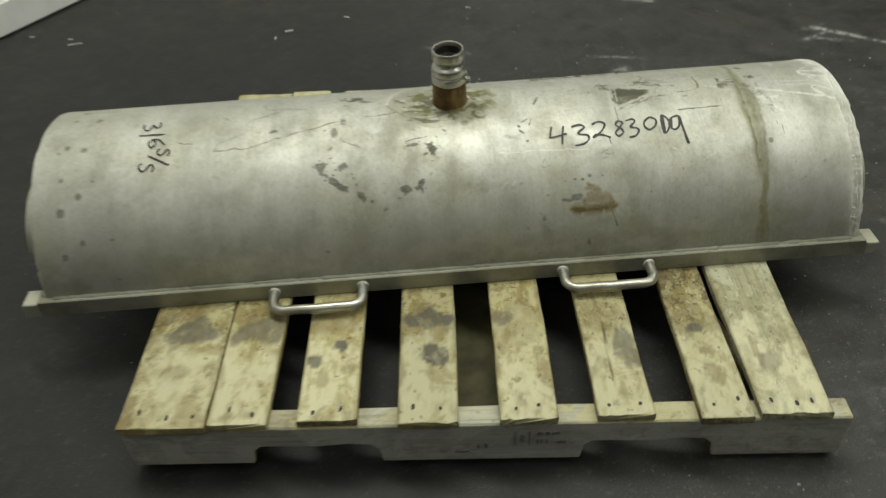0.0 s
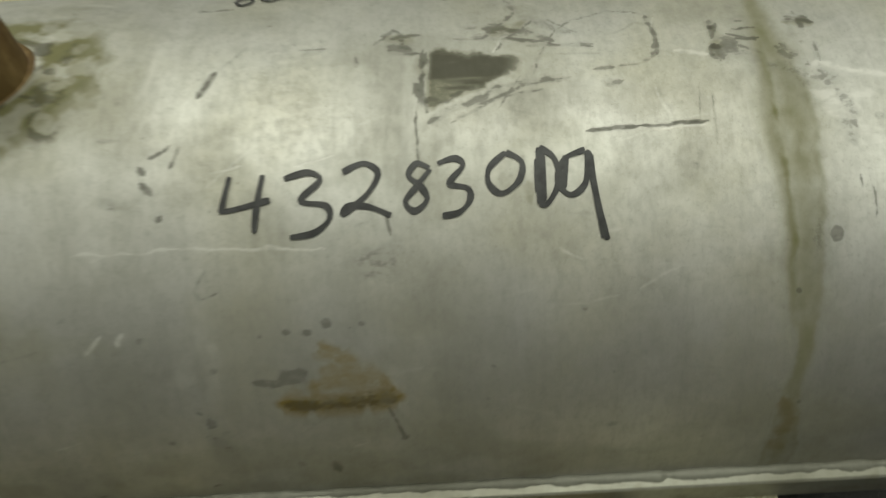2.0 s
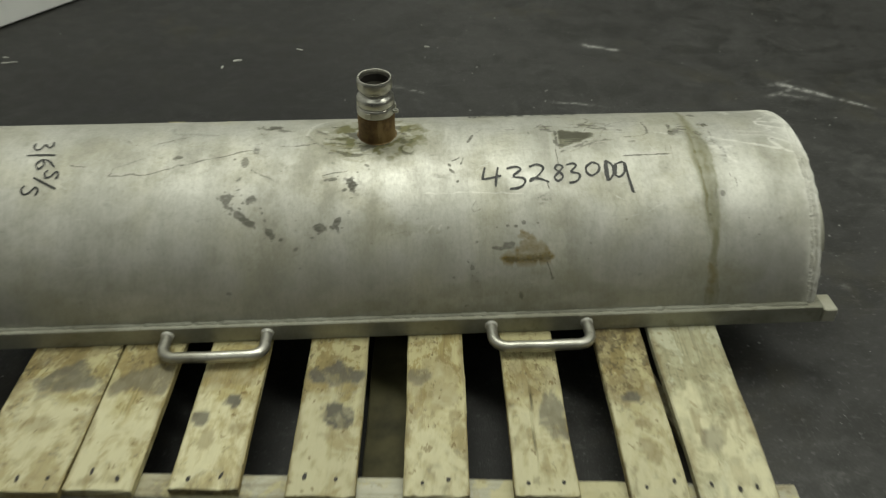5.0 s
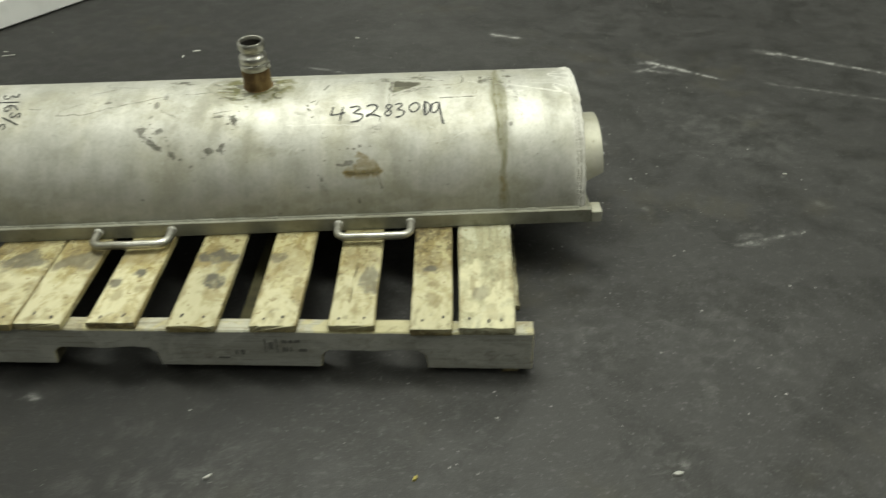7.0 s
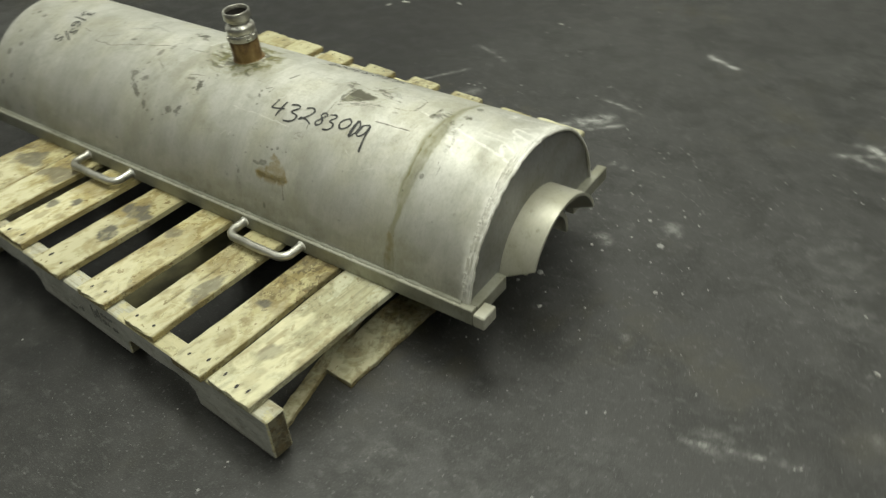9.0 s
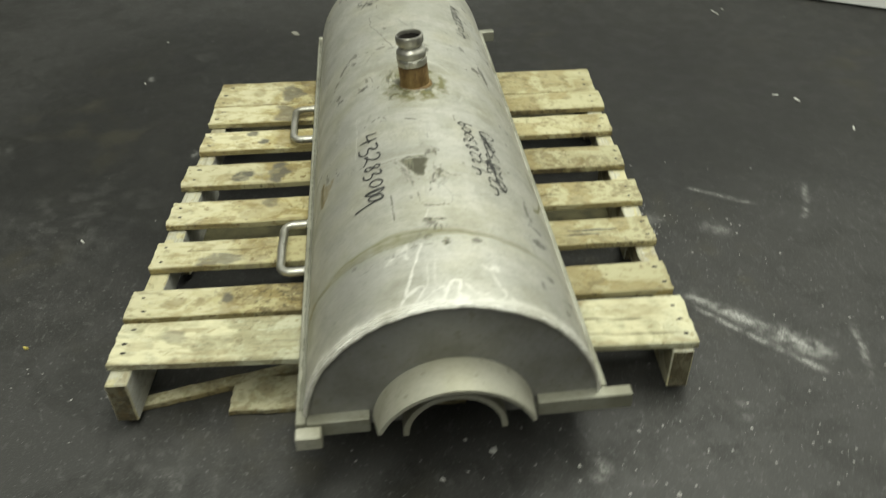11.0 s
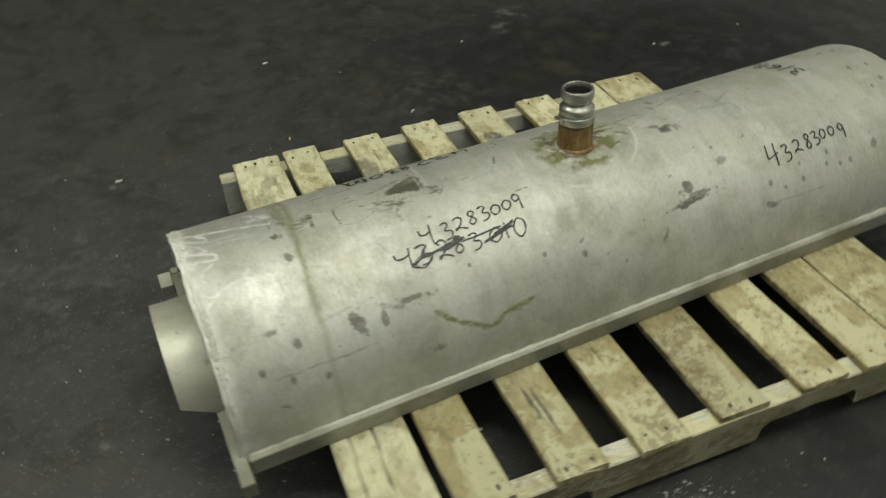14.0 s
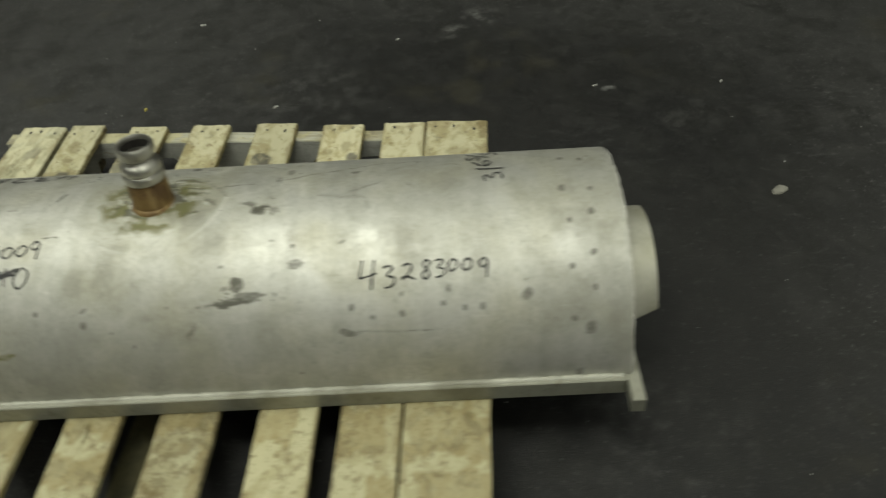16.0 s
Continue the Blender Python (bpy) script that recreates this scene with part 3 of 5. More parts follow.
def stringer(parent, y0, y1, x0, x1, seed, notches, side):
    """A beam on edge with two fork notches with rounded upper corners cut in its foot."""
    outline = [(x0, STRINGER_FOOT)]
    for a, b in notches:
        h, r = 0.043, 0.012
        outline += [(a, STRINGER_FOOT), (a + 0.004, STRINGER_FOOT + h - r), (a + 0.004 + r, STRINGER_FOOT + h)]
        outline += [(a + (b - a) * q, STRINGER_FOOT + h + 0.003 * math.sin(q * 9 + seed)) for q in (0.25, 0.5, 0.75)]
        outline += [(b - 0.004 - r, STRINGER_FOOT + h), (b - 0.004, STRINGER_FOOT + h - r), (b, STRINGER_FOOT)]
    outline += [(x1, STRINGER_FOOT)]
    outline += [(x1 + (x0 - x1) * q, STRINGER_TOP + 0.001 * math.sin(q * 31 + seed)) for q in np.linspace(0, 1, 14)]
    bm = bmesh.new()
    front = [bm.verts.new((x, y0, z)) for x, z in outline]
    back = [bm.verts.new((x, y1, z)) for x, z in outline]
    n = len(front)
    bm.faces.new(front)
    bm.faces.new(list(reversed(back)))
    for k in range(n):
        bm.faces.new((front[k], back[k], back[(k + 1) % n], front[(k + 1) % n]))
    bmesh.ops.recalc_face_normals(bm, faces=list(bm.faces))
    bmesh.ops.bevel(bm, geom=[e for e in bm.edges if e.calc_face_angle(0) > 1.0], offset=0.0025, segments=1, affect="EDGES")
    cx, cy = (x0 + x1) / 2, (y0 + y1) / 2
    # grain of the wood follows the object's y, so the beam is built lengthwise along y and turned
    bmesh.ops.translate(bm, verts=list(bm.verts), vec=(-cx, -cy, 0))
    bmesh.ops.rotate(bm, verts=list(bm.verts), cent=(0, 0, 0), matrix=Matrix.Rotation(math.pi / 2, 3, "Z"))
    bm.normal_update()
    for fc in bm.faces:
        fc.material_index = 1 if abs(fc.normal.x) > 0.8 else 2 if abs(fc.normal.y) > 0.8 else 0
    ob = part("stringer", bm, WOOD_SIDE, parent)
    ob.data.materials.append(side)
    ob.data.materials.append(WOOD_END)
    ob.matrix_basis = Matrix.Translation((cx, cy, 0)) @ Matrix.Rotation(-math.pi / 2, 4, "Z")
    return ob


def build_pallet():
    pallet = new("pallet")
    tagged(pallet, "worn pale wooden pallet with stained boards under the steel tank", "pallet")
    notch = ((0.195, 0.402), (0.715, 0.920))
    stringer(pallet, 0.003, 0.041, -0.001, 1.118, 1, notch, WOOD_PAINT)
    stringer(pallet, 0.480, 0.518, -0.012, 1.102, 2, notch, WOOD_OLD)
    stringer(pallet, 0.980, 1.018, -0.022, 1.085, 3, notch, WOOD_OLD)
    soot = {
        0: ((0.20, 0.55, 0.035, 0.35, 0.55),), 1: ((0.19, 0.5, 0.03, 0.5, 0.45),), 2: ((0.155, 0.60, 0.012, 0.16, 0.7), (0.12, 0.18, 0.016, 0.12, 0.6)),
        3: ((0.135, 0.62, 0.026, 0.34, 0.75), (0.215, 0.50, 0.022, 0.45, 0.65)), 4: ((0.21, 0.2, 0.018, 0.2, 0.45),),
        5: ((0.13, 0.75, 0.045, 0.25, 0.5), (0.86, 0.62, 0.045, 0.05, 0.75), (0.87, 0.48, 0.050, 0.05, 0.75)), 6: ((0.18, 0.45, 0.010, 0.22, 0.6),), 7: ((0.10, 0.4, 0.02, 0.2, 0.35),),
    }
    brown, tan = {}, {}
    brown[0] = ((0.24, 0.3, 0.03, 0.4, 0.6), (0.03, 0.06, 0.03, 0.10, 0.8), (0.11, 0.5, 0.012, 0.15, 0.5))
    brown[1] = ((0.20, 0.5, 0.05, 0.5, 0.5), (0.012, 0.35, 0.012, 0.3, 0.6))
    brown[2] = ((0.20, 0.5, 0.03, 0.5, 0.55), (0.10, 0.75, 0.012, 0.15, 0.6), (0.085, 0.35, 0.015, 0.1, 0.6))
    brown[3] = ((0.24, 0.4, 0.015, 0.2, 0.6), (0.10, 0.5, 0.006, 0.3, 0.4), (0.905, 0.78, 0.012, 0.22, 0.9))
    brown[4] = ((0.19, 0.5, 0.06, 0.5, 0.45), (0.13, 0.8, 0.02, 0.15, 0.6))
    brown[5] = ((0.20, 0.4, 0.03, 0.4, 0.5), (0.10, 0.3, 0.015, 0.2, 0.4))
    brown[6] = ((0.13, 0.5, 0.012, 0.25, 0.75), (0.20, 0.4, 0.04, 0.5, 0.5), (0.08, 0.5, 0.02, 0.3, 0.6))
    brown[7] = ((0.12, 0.25, 0.03, 0.06, 0.6), (0.16, 0.8, 0.05, 0.06, 0.5), (0.05, 0.6, 0.02, 0.10, 0.4), (0.90, 0.3, 0.05, 0.15, 0.4))
    tan[0] = ((0.79, 0.5, 0.05, 0.6, 0.8), (0.90, 0.40, 0.035, 0.35, 0.75), (0.97, 0.75, 0.018, 0.22, 0.6))
    tan[1] = ((0.79, 0.6, 0.045, 0.5, 0.75), (0.89, 0.20, 0.025, 0.22, 0.85))
    tan[2] = ((0.775, 0.75, 0.045, 0.35, 0.8), (0.955, 0.30, 0.018, 0.26, 0.75), (0.92, 0.90, 0.03, 0.12, 0.6))
    tan[3] = ((0.765, 0.5, 0.04, 0.6, 0.9), (0.87, 0.08, 0.06, 0.10, 0.8), (0.835, 0.6, 0.010, 0.30, 0.5))
    tan[4] = ((0.77, 0.5, 0.035, 0.6, 0.9), (0.868, 0.5, 0.024, 0.50, 0.8))
    tan[5] = ((0.80, 0.5, 0.065, 0.55, 0.8), (0.945, 0.30, 0.016, 0.36, 0.85), (0.905, 0.90, 0.03, 0.14, 0.7), (0.98, 0.3, 0.010, 0.35, 0.6))
    tan[6] = ((0.80, 0.5, 0.060, 0.55, 0.75), (0.862, 0.45, 0.018, 0.30, 0.95), (0.935, 0.84, 0.05, 0.20, 0.85))
    cracks = {7: ((0.62, 1.0, 0.72, 0.80), (0.74, 0.97, 0.42, 0.48), (0.02, 0.10, 0.60, 0.66)), 5: ((0.03, 0.22, 0.40, 0.46), (0.80, 0.93, 0.62, 0.60)), 4: ((0.74, 0.86, 0.5, 0.55),)}
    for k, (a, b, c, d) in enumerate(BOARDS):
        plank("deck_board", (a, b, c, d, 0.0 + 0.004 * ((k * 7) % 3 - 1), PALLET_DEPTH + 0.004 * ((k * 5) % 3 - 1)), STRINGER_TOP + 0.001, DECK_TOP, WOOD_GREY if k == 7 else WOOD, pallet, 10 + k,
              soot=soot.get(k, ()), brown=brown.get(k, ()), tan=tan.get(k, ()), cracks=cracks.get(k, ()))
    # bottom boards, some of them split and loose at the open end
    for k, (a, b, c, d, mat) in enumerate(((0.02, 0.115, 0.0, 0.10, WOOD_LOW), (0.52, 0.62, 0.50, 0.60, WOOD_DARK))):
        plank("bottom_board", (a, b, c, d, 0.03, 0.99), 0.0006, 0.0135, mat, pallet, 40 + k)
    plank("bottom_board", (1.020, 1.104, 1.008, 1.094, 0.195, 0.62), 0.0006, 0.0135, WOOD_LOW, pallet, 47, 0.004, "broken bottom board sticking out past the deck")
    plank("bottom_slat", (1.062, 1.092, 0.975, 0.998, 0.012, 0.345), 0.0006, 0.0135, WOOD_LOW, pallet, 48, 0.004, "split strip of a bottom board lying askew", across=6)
    # a worn stencil on the long side, past reading: one framed mark and two short rows
    for x0, x1, z0, z1 in ((0.611, 0.6125, 0.052, 0.086), (0.633, 0.6345, 0.052, 0.086), (0.619, 0.6265, 0.060, 0.078), (0.645, 0.655, 0.076, 0.083), (0.658, 0.665, 0.076, 0.083), (0.668, 0.680, 0.077, 0.084),
                           (0.645, 0.648, 0.054, 0.066), (0.651, 0.654, 0.055, 0.066), (0.660, 0.662, 0.055, 0.066), (0.676, 0.690, 0.055, 0.062), (0.553, 0.556, 0.046, 0.056), (0.564, 0.569, 0.046, 0.058), (0.518, 0.540, 0.036, 0.040)):
        part("stencil_mark", box_bm(x0, x1, 0.0016, 0.0032, z0, z1), STENCIL, pallet)
    nail = bmesh.new()
    bmesh.ops.create_circle(nail, cap_ends=True, segments=8, radius=0.0026)
    nail_mesh = bpy.data.meshes.new("nail")
    nail.to_mesh(nail_mesh)
    nail.free()
    nail_mesh.materials.append(NAIL)
    rng = random.Random(5)
    for a, b, c, d in BOARDS:
        for y in (0.022, 0.999):
            t = y / PALLET_DEPTH
            xl, xr = a + (c - a) * t, b + (d - b) * t
            for q in ((0.2, 0.5, 0.8) if xr - xl > 0.1 else (0.28, 0.72)):
                ob = new("nail", nail_mesh)
                ob.parent = pallet
                ob.location = (xl + (xr - xl) * (q + rng.uniform(-0.06, 0.06)), y + rng.uniform(-0.008, 0.008), DECK_TOP + 0.0006)
                ob.scale = (rng.uniform(0.8, 1.2), rng.uniform(1.2, 2.6), 1)
                ob.rotation_euler = (0, 0, rng.uniform(-0.3, 0.3))
    return pallet


build_pallet()


# ---- the tank: half a drum, lying open side down ----
R, U0, U1 = 0.2345, -0.716, 0.728
tank = new("half_tank")
tagged(tank, "worn stainless steel half-cylinder tank lying on the pallet", "tank")
TANK_POSE = Matrix.Translation((0.5, 0.541, DECK_TOP)) @ Matrix.Rotation(math.atan(0.0736), 4, "Z")
tank.matrix_world = TANK_POSE


# Marks on the shell. Places are metres along the tank from its middle and degrees round it (0 back foot, 90 crown, 180 front foot).
# smudges: along, round, half length along, half width round (m), lean (degrees), strength
FRONT_SMUDGES = [
    (-0.167, 83, 0.018, 0.006, 0, 0.75), (-0.187, 107, 0.007, 0.016, 10, 0.5), (-0.172, 100, 0.006, 0.012, 20, 0.4), (-0.205, 123, 0.009, 0.009, 0, 0.6),
    (-0.170, 124, 0.009, 0.007, 0, 0.65), (-0.178, 131, 0.026, 0.007, -38, 0.75), (-0.136, 137, 0.007, 0.015, 20, 0.75), (-0.062, 136, 0.016, 0.008, 0, 0.75),
    (-0.031, 134, 0.008, 0.011, 0, 0.8), (-0.046, 116, 0.014, 0.005, 0, 0.65), (-0.012, 118, 0.010, 0.014, 15, 0.85), (-0.294, 103, 0.008, 0.004, 12, 0.6),
    (0.181, 153, 0.006, 0.008, 0, 0.6),
]
SPOTS = [
    (-0.671, 84, 0.006), (-0.628, 85, 0.007), (-0.661, 104, 0.006), (-0.629, 106, 0.007), (-0.658, 121, 0.005), (-0.625, 128, 0.007), (-0.654, 135, 0.008),
    (-0.618, 148, 0.006), (-0.651, 154, 0.007), (-0.602, 122, 0.003), (-0.637, 70, 0.005), (-0.670, 73, 0.006), (-0.673, 57, 0.007), (-0.640, 52, 0.006),
    (-0.675, 44, 0.006), (-0.644, 33, 0.006), (-0.669, 29, 0.009), (-0.654, 10, 0.009), (0.584, 126, 0.005), (0.653, 37, 0.006), (0.096, 39, 0.007), (-0.574, 43, 0.010),
]
BACK_SMUDGES = [
    (0.496, 42, 0.017, 0.019, 0, 0.6), (0.457, 40, 0.007, 0.014, 0, 0.5), (0.435, 44, 0.020, 0.006, -30, 0.4), (0.395, 45, 0.030, 0.006, 0, 0.5), (0.630, 50, 0.020, 0.008, 10, 0.4),
    (0.379, 23, 0.012, 0.010, 30, 0.45), (0.630, 22, 0.018, 0.006, -25, 0.4), (-0.165, 82, 0.020, 0.011, 0, 0.75), (-0.144, 85, 0.014, 0.006, 0, 0.45), (-0.140, 45, 0.050, 0.006, 4, 0.7),
    (-0.165, 47, 0.028, 0.006, 2, 0.6), (-0.134, 52, 0.011, 0.011, 30, 0.65), (-0.222, 58, 0.012, 0.012, 20, 0.45), (-0.068, 35, 0.006, 0.014, -30, 0.4), (-0.302, 31, 0.014, 0.007, 0, 0.55),
]
BACK_DOTS = [
    (-0.342, 37, 0.005), (-0.386, 38, 0.006), (-0.448, 41, 0.004), (-0.480, 39, 0.004), (-0.506, 39, 0.006), (-0.455, 46, 0.008), (-0.310, 41, 0.005), (-0.385, 45, 0.004),
    (0.593, 43, 0.008), (0.612, 31, 0.007), (0.560, 28, 0.006), (0.525, 93, 0.009), (0.569, 76, 0.008), (0.168, 44, 0.004), (-0.217, 65, 0.004), (0.30, 50, 0.003), (0.02, 30, 0.004),
]
# olive stains: along, round, half length, half width, strength
OLIVE = [
    (0.268, 149.4, 0.030, 0.006, 0.9), (0.272, 146.8, 0.026, 0.006, 0.5), (0.262, 141.0, 0.010, 0.005, 0.5), (0.287, 147, 0.010, 0.008, 0.6), (0.085, 137, 0.040, 0.012, 0.22),
    (-0.040, 90, 0.028, 0.030, 0.42), (0.072, 94, 0.026, 0.028, 0.42), (0.020, 104, 0.050, 0.014, 0.30), (0.020, 78, 0.055, 0.014, 0.34), (0.345, 94, 0.040, 0.012, 0.25),
]


ASKEW = 0.0173    # the marks' stations are square to the pallet, not to the tank, which lies a little askew on it


def arc(degrees):
    return R * np.radians(degrees - 90.0)


class Canvas:
    """The shell's surface as arrays of metres along (u) and round (v)."""

    def __init__(self, gu, gt):
        self.u, self.v = gu - ASKEW * np.cos(np.radians(gt)), arc(gt)
        self.us, self.vs = gu[:, 0], self.v[0]
        self.warp_a, self.warp_b = fractal(gu * 60, self.v * 60, 11), fractal(gu * 60 + 9, self.v * 60, 12)
        self.fine = fractal(gu * 120, self.v * 260, 14, 3)
        self.layers = {k: np.zeros_like(gu) for k in ("grime", "olive", "bright", "dull", "rust")}

    def window(self, u, v, ru, rv):
        a, b = np.searchsorted(self.us, (u - ru - ASKEW, u + ru + ASKEW))
        c, d = np.searchsorted(self.vs, (v - rv, v + rv))
        return slice(max(a, 0), b), slice(max(c, 0), d)

    def smudge(self, layer, u, deg, ru, rv, lean, strength, ragged=0.9):
        v, big = arc(deg), 1.9 * max(ru, rv)
        w = self.window(u, v, big, big)
        c, s = math.cos(radians(lean)), math.sin(radians(lean))
        du, dv = self.u[w] - u, -(self.v[w] - v)
        x, y = (du * c + dv * s) / ru, (-du * s + dv * c) / rv
        d = np.hypot(x, y) + ragged * (self.warp_a[w] - 0.5) * 2 + 0.7 * (self.fine[w] - 0.5)
        amount = strength * step(1.15, 0.50, d) * (0.72 + 0.28 * step(0.34, 0.56, self.fine[w]))
        self.layers[layer][w] = np.maximum(self.layers[layer][w], amount)

    def stroke(self, layer, points, width, strength, ragged=1.0, gaps=0.35):
        """A dragged line through (along, round) points."""
        for (u0, d0), (u1, d1) in zip(points, points[1:]):
            v0, v1 = arc(d0), arc(d1)
            mu, mv = (u0 + u1) / 2, (v0 + v1) / 2
            w = self.window(mu, mv, abs(u1 - u0) / 2 + 4 * width, abs(v1 - v0) / 2 + 4 * width)
            pu, pv = self.u[w] + 0.35 * ragged * 0.02 * (self.warp_a[w] - 0.5), self.v[w] + 0.35 * ragged * 0.02 * (self.warp_b[w] - 0.5)
            n2 = (u1 - u0) ** 2 + (v1 - v0) ** 2 + 1e-12
            q = np.clip(((pu - u0) * (u1 - u0) + (pv - v0) * (v1 - v0)) / n2, 0, 1)
            d = np.hypot(pu - u0 - q * (u1 - u0), pv - v0 - q * (v1 - v0))
            wide = width * (0.55 + 0.9 * self.warp_b[w]) * (0.45 + 0.55 * step(0, 0.12, q) * step(1, 0.85, q))
            amount = strength * step(wide * 1.2, wide * 0.2, d) * ((1 - gaps) + gaps * step(0.35, 0.6, self.fine[w]))
            self.layers[layer][w] = np.maximum(self.layers[layer][w], amount)


def shell_marks(gu, gt):
    cv = Canvas(gu, gt)
    u, v, deg = cv.u, cv.v, gt
    g, o, b, dl = (cv.layers[k] for k in ("grime", "olive", "bright", "dull"))
    flecks = random.Random(31)
    for rows in (FRONT_SMUDGES, BACK_SMUDGES):
        for row in rows:
            cv.smudge("grime", *row[:5], row[5] * (1.0 if row[1] > 100 else 1.2), 1.15)
            # loose flecks rubbed off round it
            a, d, ru, rv, lean, s = row
            for k in range(7):
                x, y = flecks.gauss(0, 1.3) * ru, flecks.gauss(0, 1.3) * rv
                c, q = math.cos(radians(lean)), math.sin(radians(lean))
                size = flecks.uniform(0.0012, 0.0034)
                cv.smudge("grime", a + x * c - y * q, d + math.degrees(x * q + y * c) / -R, size * flecks.uniform(0.8, 2.2), size, lean + flecks.uniform(-40, 40), s * flecks.uniform(0.35, 0.9), 0.8)
    for rows in (SPOTS, BACK_DOTS):
        for a, d, r in rows:
            cv.smudge("grime", a, d, r, r * 1.25, 0, 0.6, 0.5)
    for k, (a, d, ru, rv, s) in enumerate(OLIVE):
        cv.smudge("rust" if k < 4 else "olive", a, d, ru, rv, 0, s, 0.7 if k < 4 else 1.1)
    for pts, w, s in ((((0.229, 149.2), (0.250, 149.9), (0.285, 149.7), (0.307, 149.0)), 0.0135, 1.0), (((0.256, 140.2), (0.266, 141.6), (0.277, 143.4)), 0.0045, 0.75), (((0.252, 145.8), (0.294, 145.2)), 0.0110, 0.7), (((0.250, 145.6), (0.252, 149)), 0.006, 0.85), (((0.296, 145.2), (0.301, 148.8)), 0.006, 0.8)):
        cv.stroke("rust", pts, w, s, 0.8, 0.15)
    cv.stroke("grime", ((0.233, 149.4), (0.255, 150.0), (0.285, 149.7), (0.305, 149.2)), 0.0085, 0.50, 0.8, 0.3)
    for a, d, r in ((0.219, 137.3, 0.0022), (0.236, 136.8, 0.003), (0.250, 137.0, 0.003), (0.262, 136.0, 0.0045), (0.277, 136.6, 0.002), (0.284, 136.0, 0.0035)):
        cv.smudge("grime", a, d, r * 1.3, r, 0, 0.6, 0.8)
    cv.smudge("grime", 0.237, 144.6, 0.010, 0.006, 0, 0.55, 0.8)
    cv.smudge("grime", 0.222, 145.1, 0.010, 0.002, 0, 0.5, 0.6)
    cv.smudge("grime", 0.298, 127, 0.019, 0.016, 0, 0.36, 0.5)
    # the dark torn patch by the seam: ragged, streaked along the tank, thinning to a tail
    grain = fractal(u * 22 + 2, v * 130, 44, 4)
    top = 90.0 + (u - 0.324) * 48 + 5.0 * (cv.warp_b - 0.5)
    low = np.interp(u, (0.324, 0.336, 0.357, 0.372, 0.388), (103.0, 101.6, 99.0, 96.4, 93.2)) + 8.0 * (cv.warp_a - 0.5)
    tri = step(0.322, 0.327, u + 0.004 * (cv.warp_b - 0.5)) * step(0.396, 0.372, u) * step(top - 0.5, top + 1.2, deg) * step(low + 1.0, low - 1.4, deg)
    g[:] = np.maximum(g, tri * (0.38 + 0.47 * step(0.36, 0.62, grain)))
    o[:] = np.maximum(o, 0.55 * tri)
    strip = step(0.313, 0.316, u) * step(0.327, 0.323, u) * step(89, 90.5, deg) * step(103, 100, deg)
    g[:] = np.maximum(g, 0.60 * strip * step(0.47, 0.58, fractal(u * 190, v * 90, 46, 3)))
    g[:] = np.maximum(g, 0.38 * step(0.345, 0.352, u) * step(0.392, 0.384, u) * step(83.5, 85.0, deg) * step(89.0, 87.0, deg) * step(0.42, 0.56, fractal(u * 60, v * 120, 48, 4)))
    # torn and crossed scrapes round the patch
    for pts, w, s in (
        (((0.360, 88.1), (0.370, 84.5), (0.381, 80.8)), 0.0026, 0.6), (((0.365, 84.6), (0.380, 86.0), (0.394, 87.0)), 0.0050, 0.55), (((0.370, 90.8), (0.383, 86.2), (0.395, 83.7)), 0.0024, 0.55), (((0.362, 87.0), (0.392, 85.6)), 0.0040, 0.5),
        (((0.373, 87.9), (0.402, 89.8), (0.436, 91.1)), 0.0022, 0.65), (((0.286, 87.7), (0.297, 84.3), (0.302, 86.5)), 0.0022, 0.6), (((0.290, 87.0), (0.315, 86.4)), 0.0024, 0.55), (((0.297, 89.4), (0.317, 90.8)), 0.0042, 0.75),
        (((0.299, 85.2), (0.305, 88.6)), 0.0026, 0.5), (((0.395, 96.3), (0.398, 92.2), (0.404, 89.2), (0.411, 86.2), (0.422, 83.9)), 0.0015, 0.5), (((0.422, 83.9), (0.448, 82.3), (0.466, 82.8), (0.473, 84.4)), 0.0014, 0.55),
        (((0.473, 84.4), (0.478, 87.6), (0.477, 91.0), (0.474, 94.1)), 0.0026, 0.55), (((0.325, 104.8), (0.341, 102.7), (0.374, 98.4), (0.411, 98.0)), 0.0026, 0.50), (((0.328, 103.8), (0.364, 100.4)), 0.0034, 0.45),
        (((0.320, 92.0), (0.321, 97.0), (0.324, 103.0)), 0.0030, 0.75), (((0.324, 100.5), (0.334, 101.4), (0.349, 98.6)), 0.0036, 0.65),
        (((0.516, 86.4), (0.515, 90.2)), 0.0040, 0.85), (((0.516, 92.4), (0.519, 95.8)), 0.0052, 0.85), (((0.529, 88.4), (0.546, 89.2)), 0.0020, 0.7), (((0.528, 91.0), (0.545, 91.6)), 0.0022, 0.65), (((0.531, 93.0), (0.546, 94.8)), 0.0026, 0.5),
        (((0.568, 87.0), (0.587, 88.3)), 0.0034, 0.75), (((0.576, 85.0), (0.577, 90.0)), 0.0030, 0.65), (((0.556, 93.6), (0.575, 98.0), (0.590, 102.5)), 0.0060, 0.42), (((0.592, 103.0), (0.600, 109.0)), 0.0060, 0.40),
    ):
        cv.stroke("grime", pts, w, s, 1.2, 0.55)
    for pts, w, s in ((((0.366, 87.5), (0.388, 83.5)), 0.0060, 0.5), (((0.290, 86.5), (0.312, 88.0)), 0.0050, 0.4), (((0.517, 88.0), (0.519, 95.0)), 0.0060, 0.45), (((0.568, 87.5), (0.585, 88.5)), 0.0050, 0.45)):
        cv.stroke("olive", pts, w, s, 1.4, 0.5)
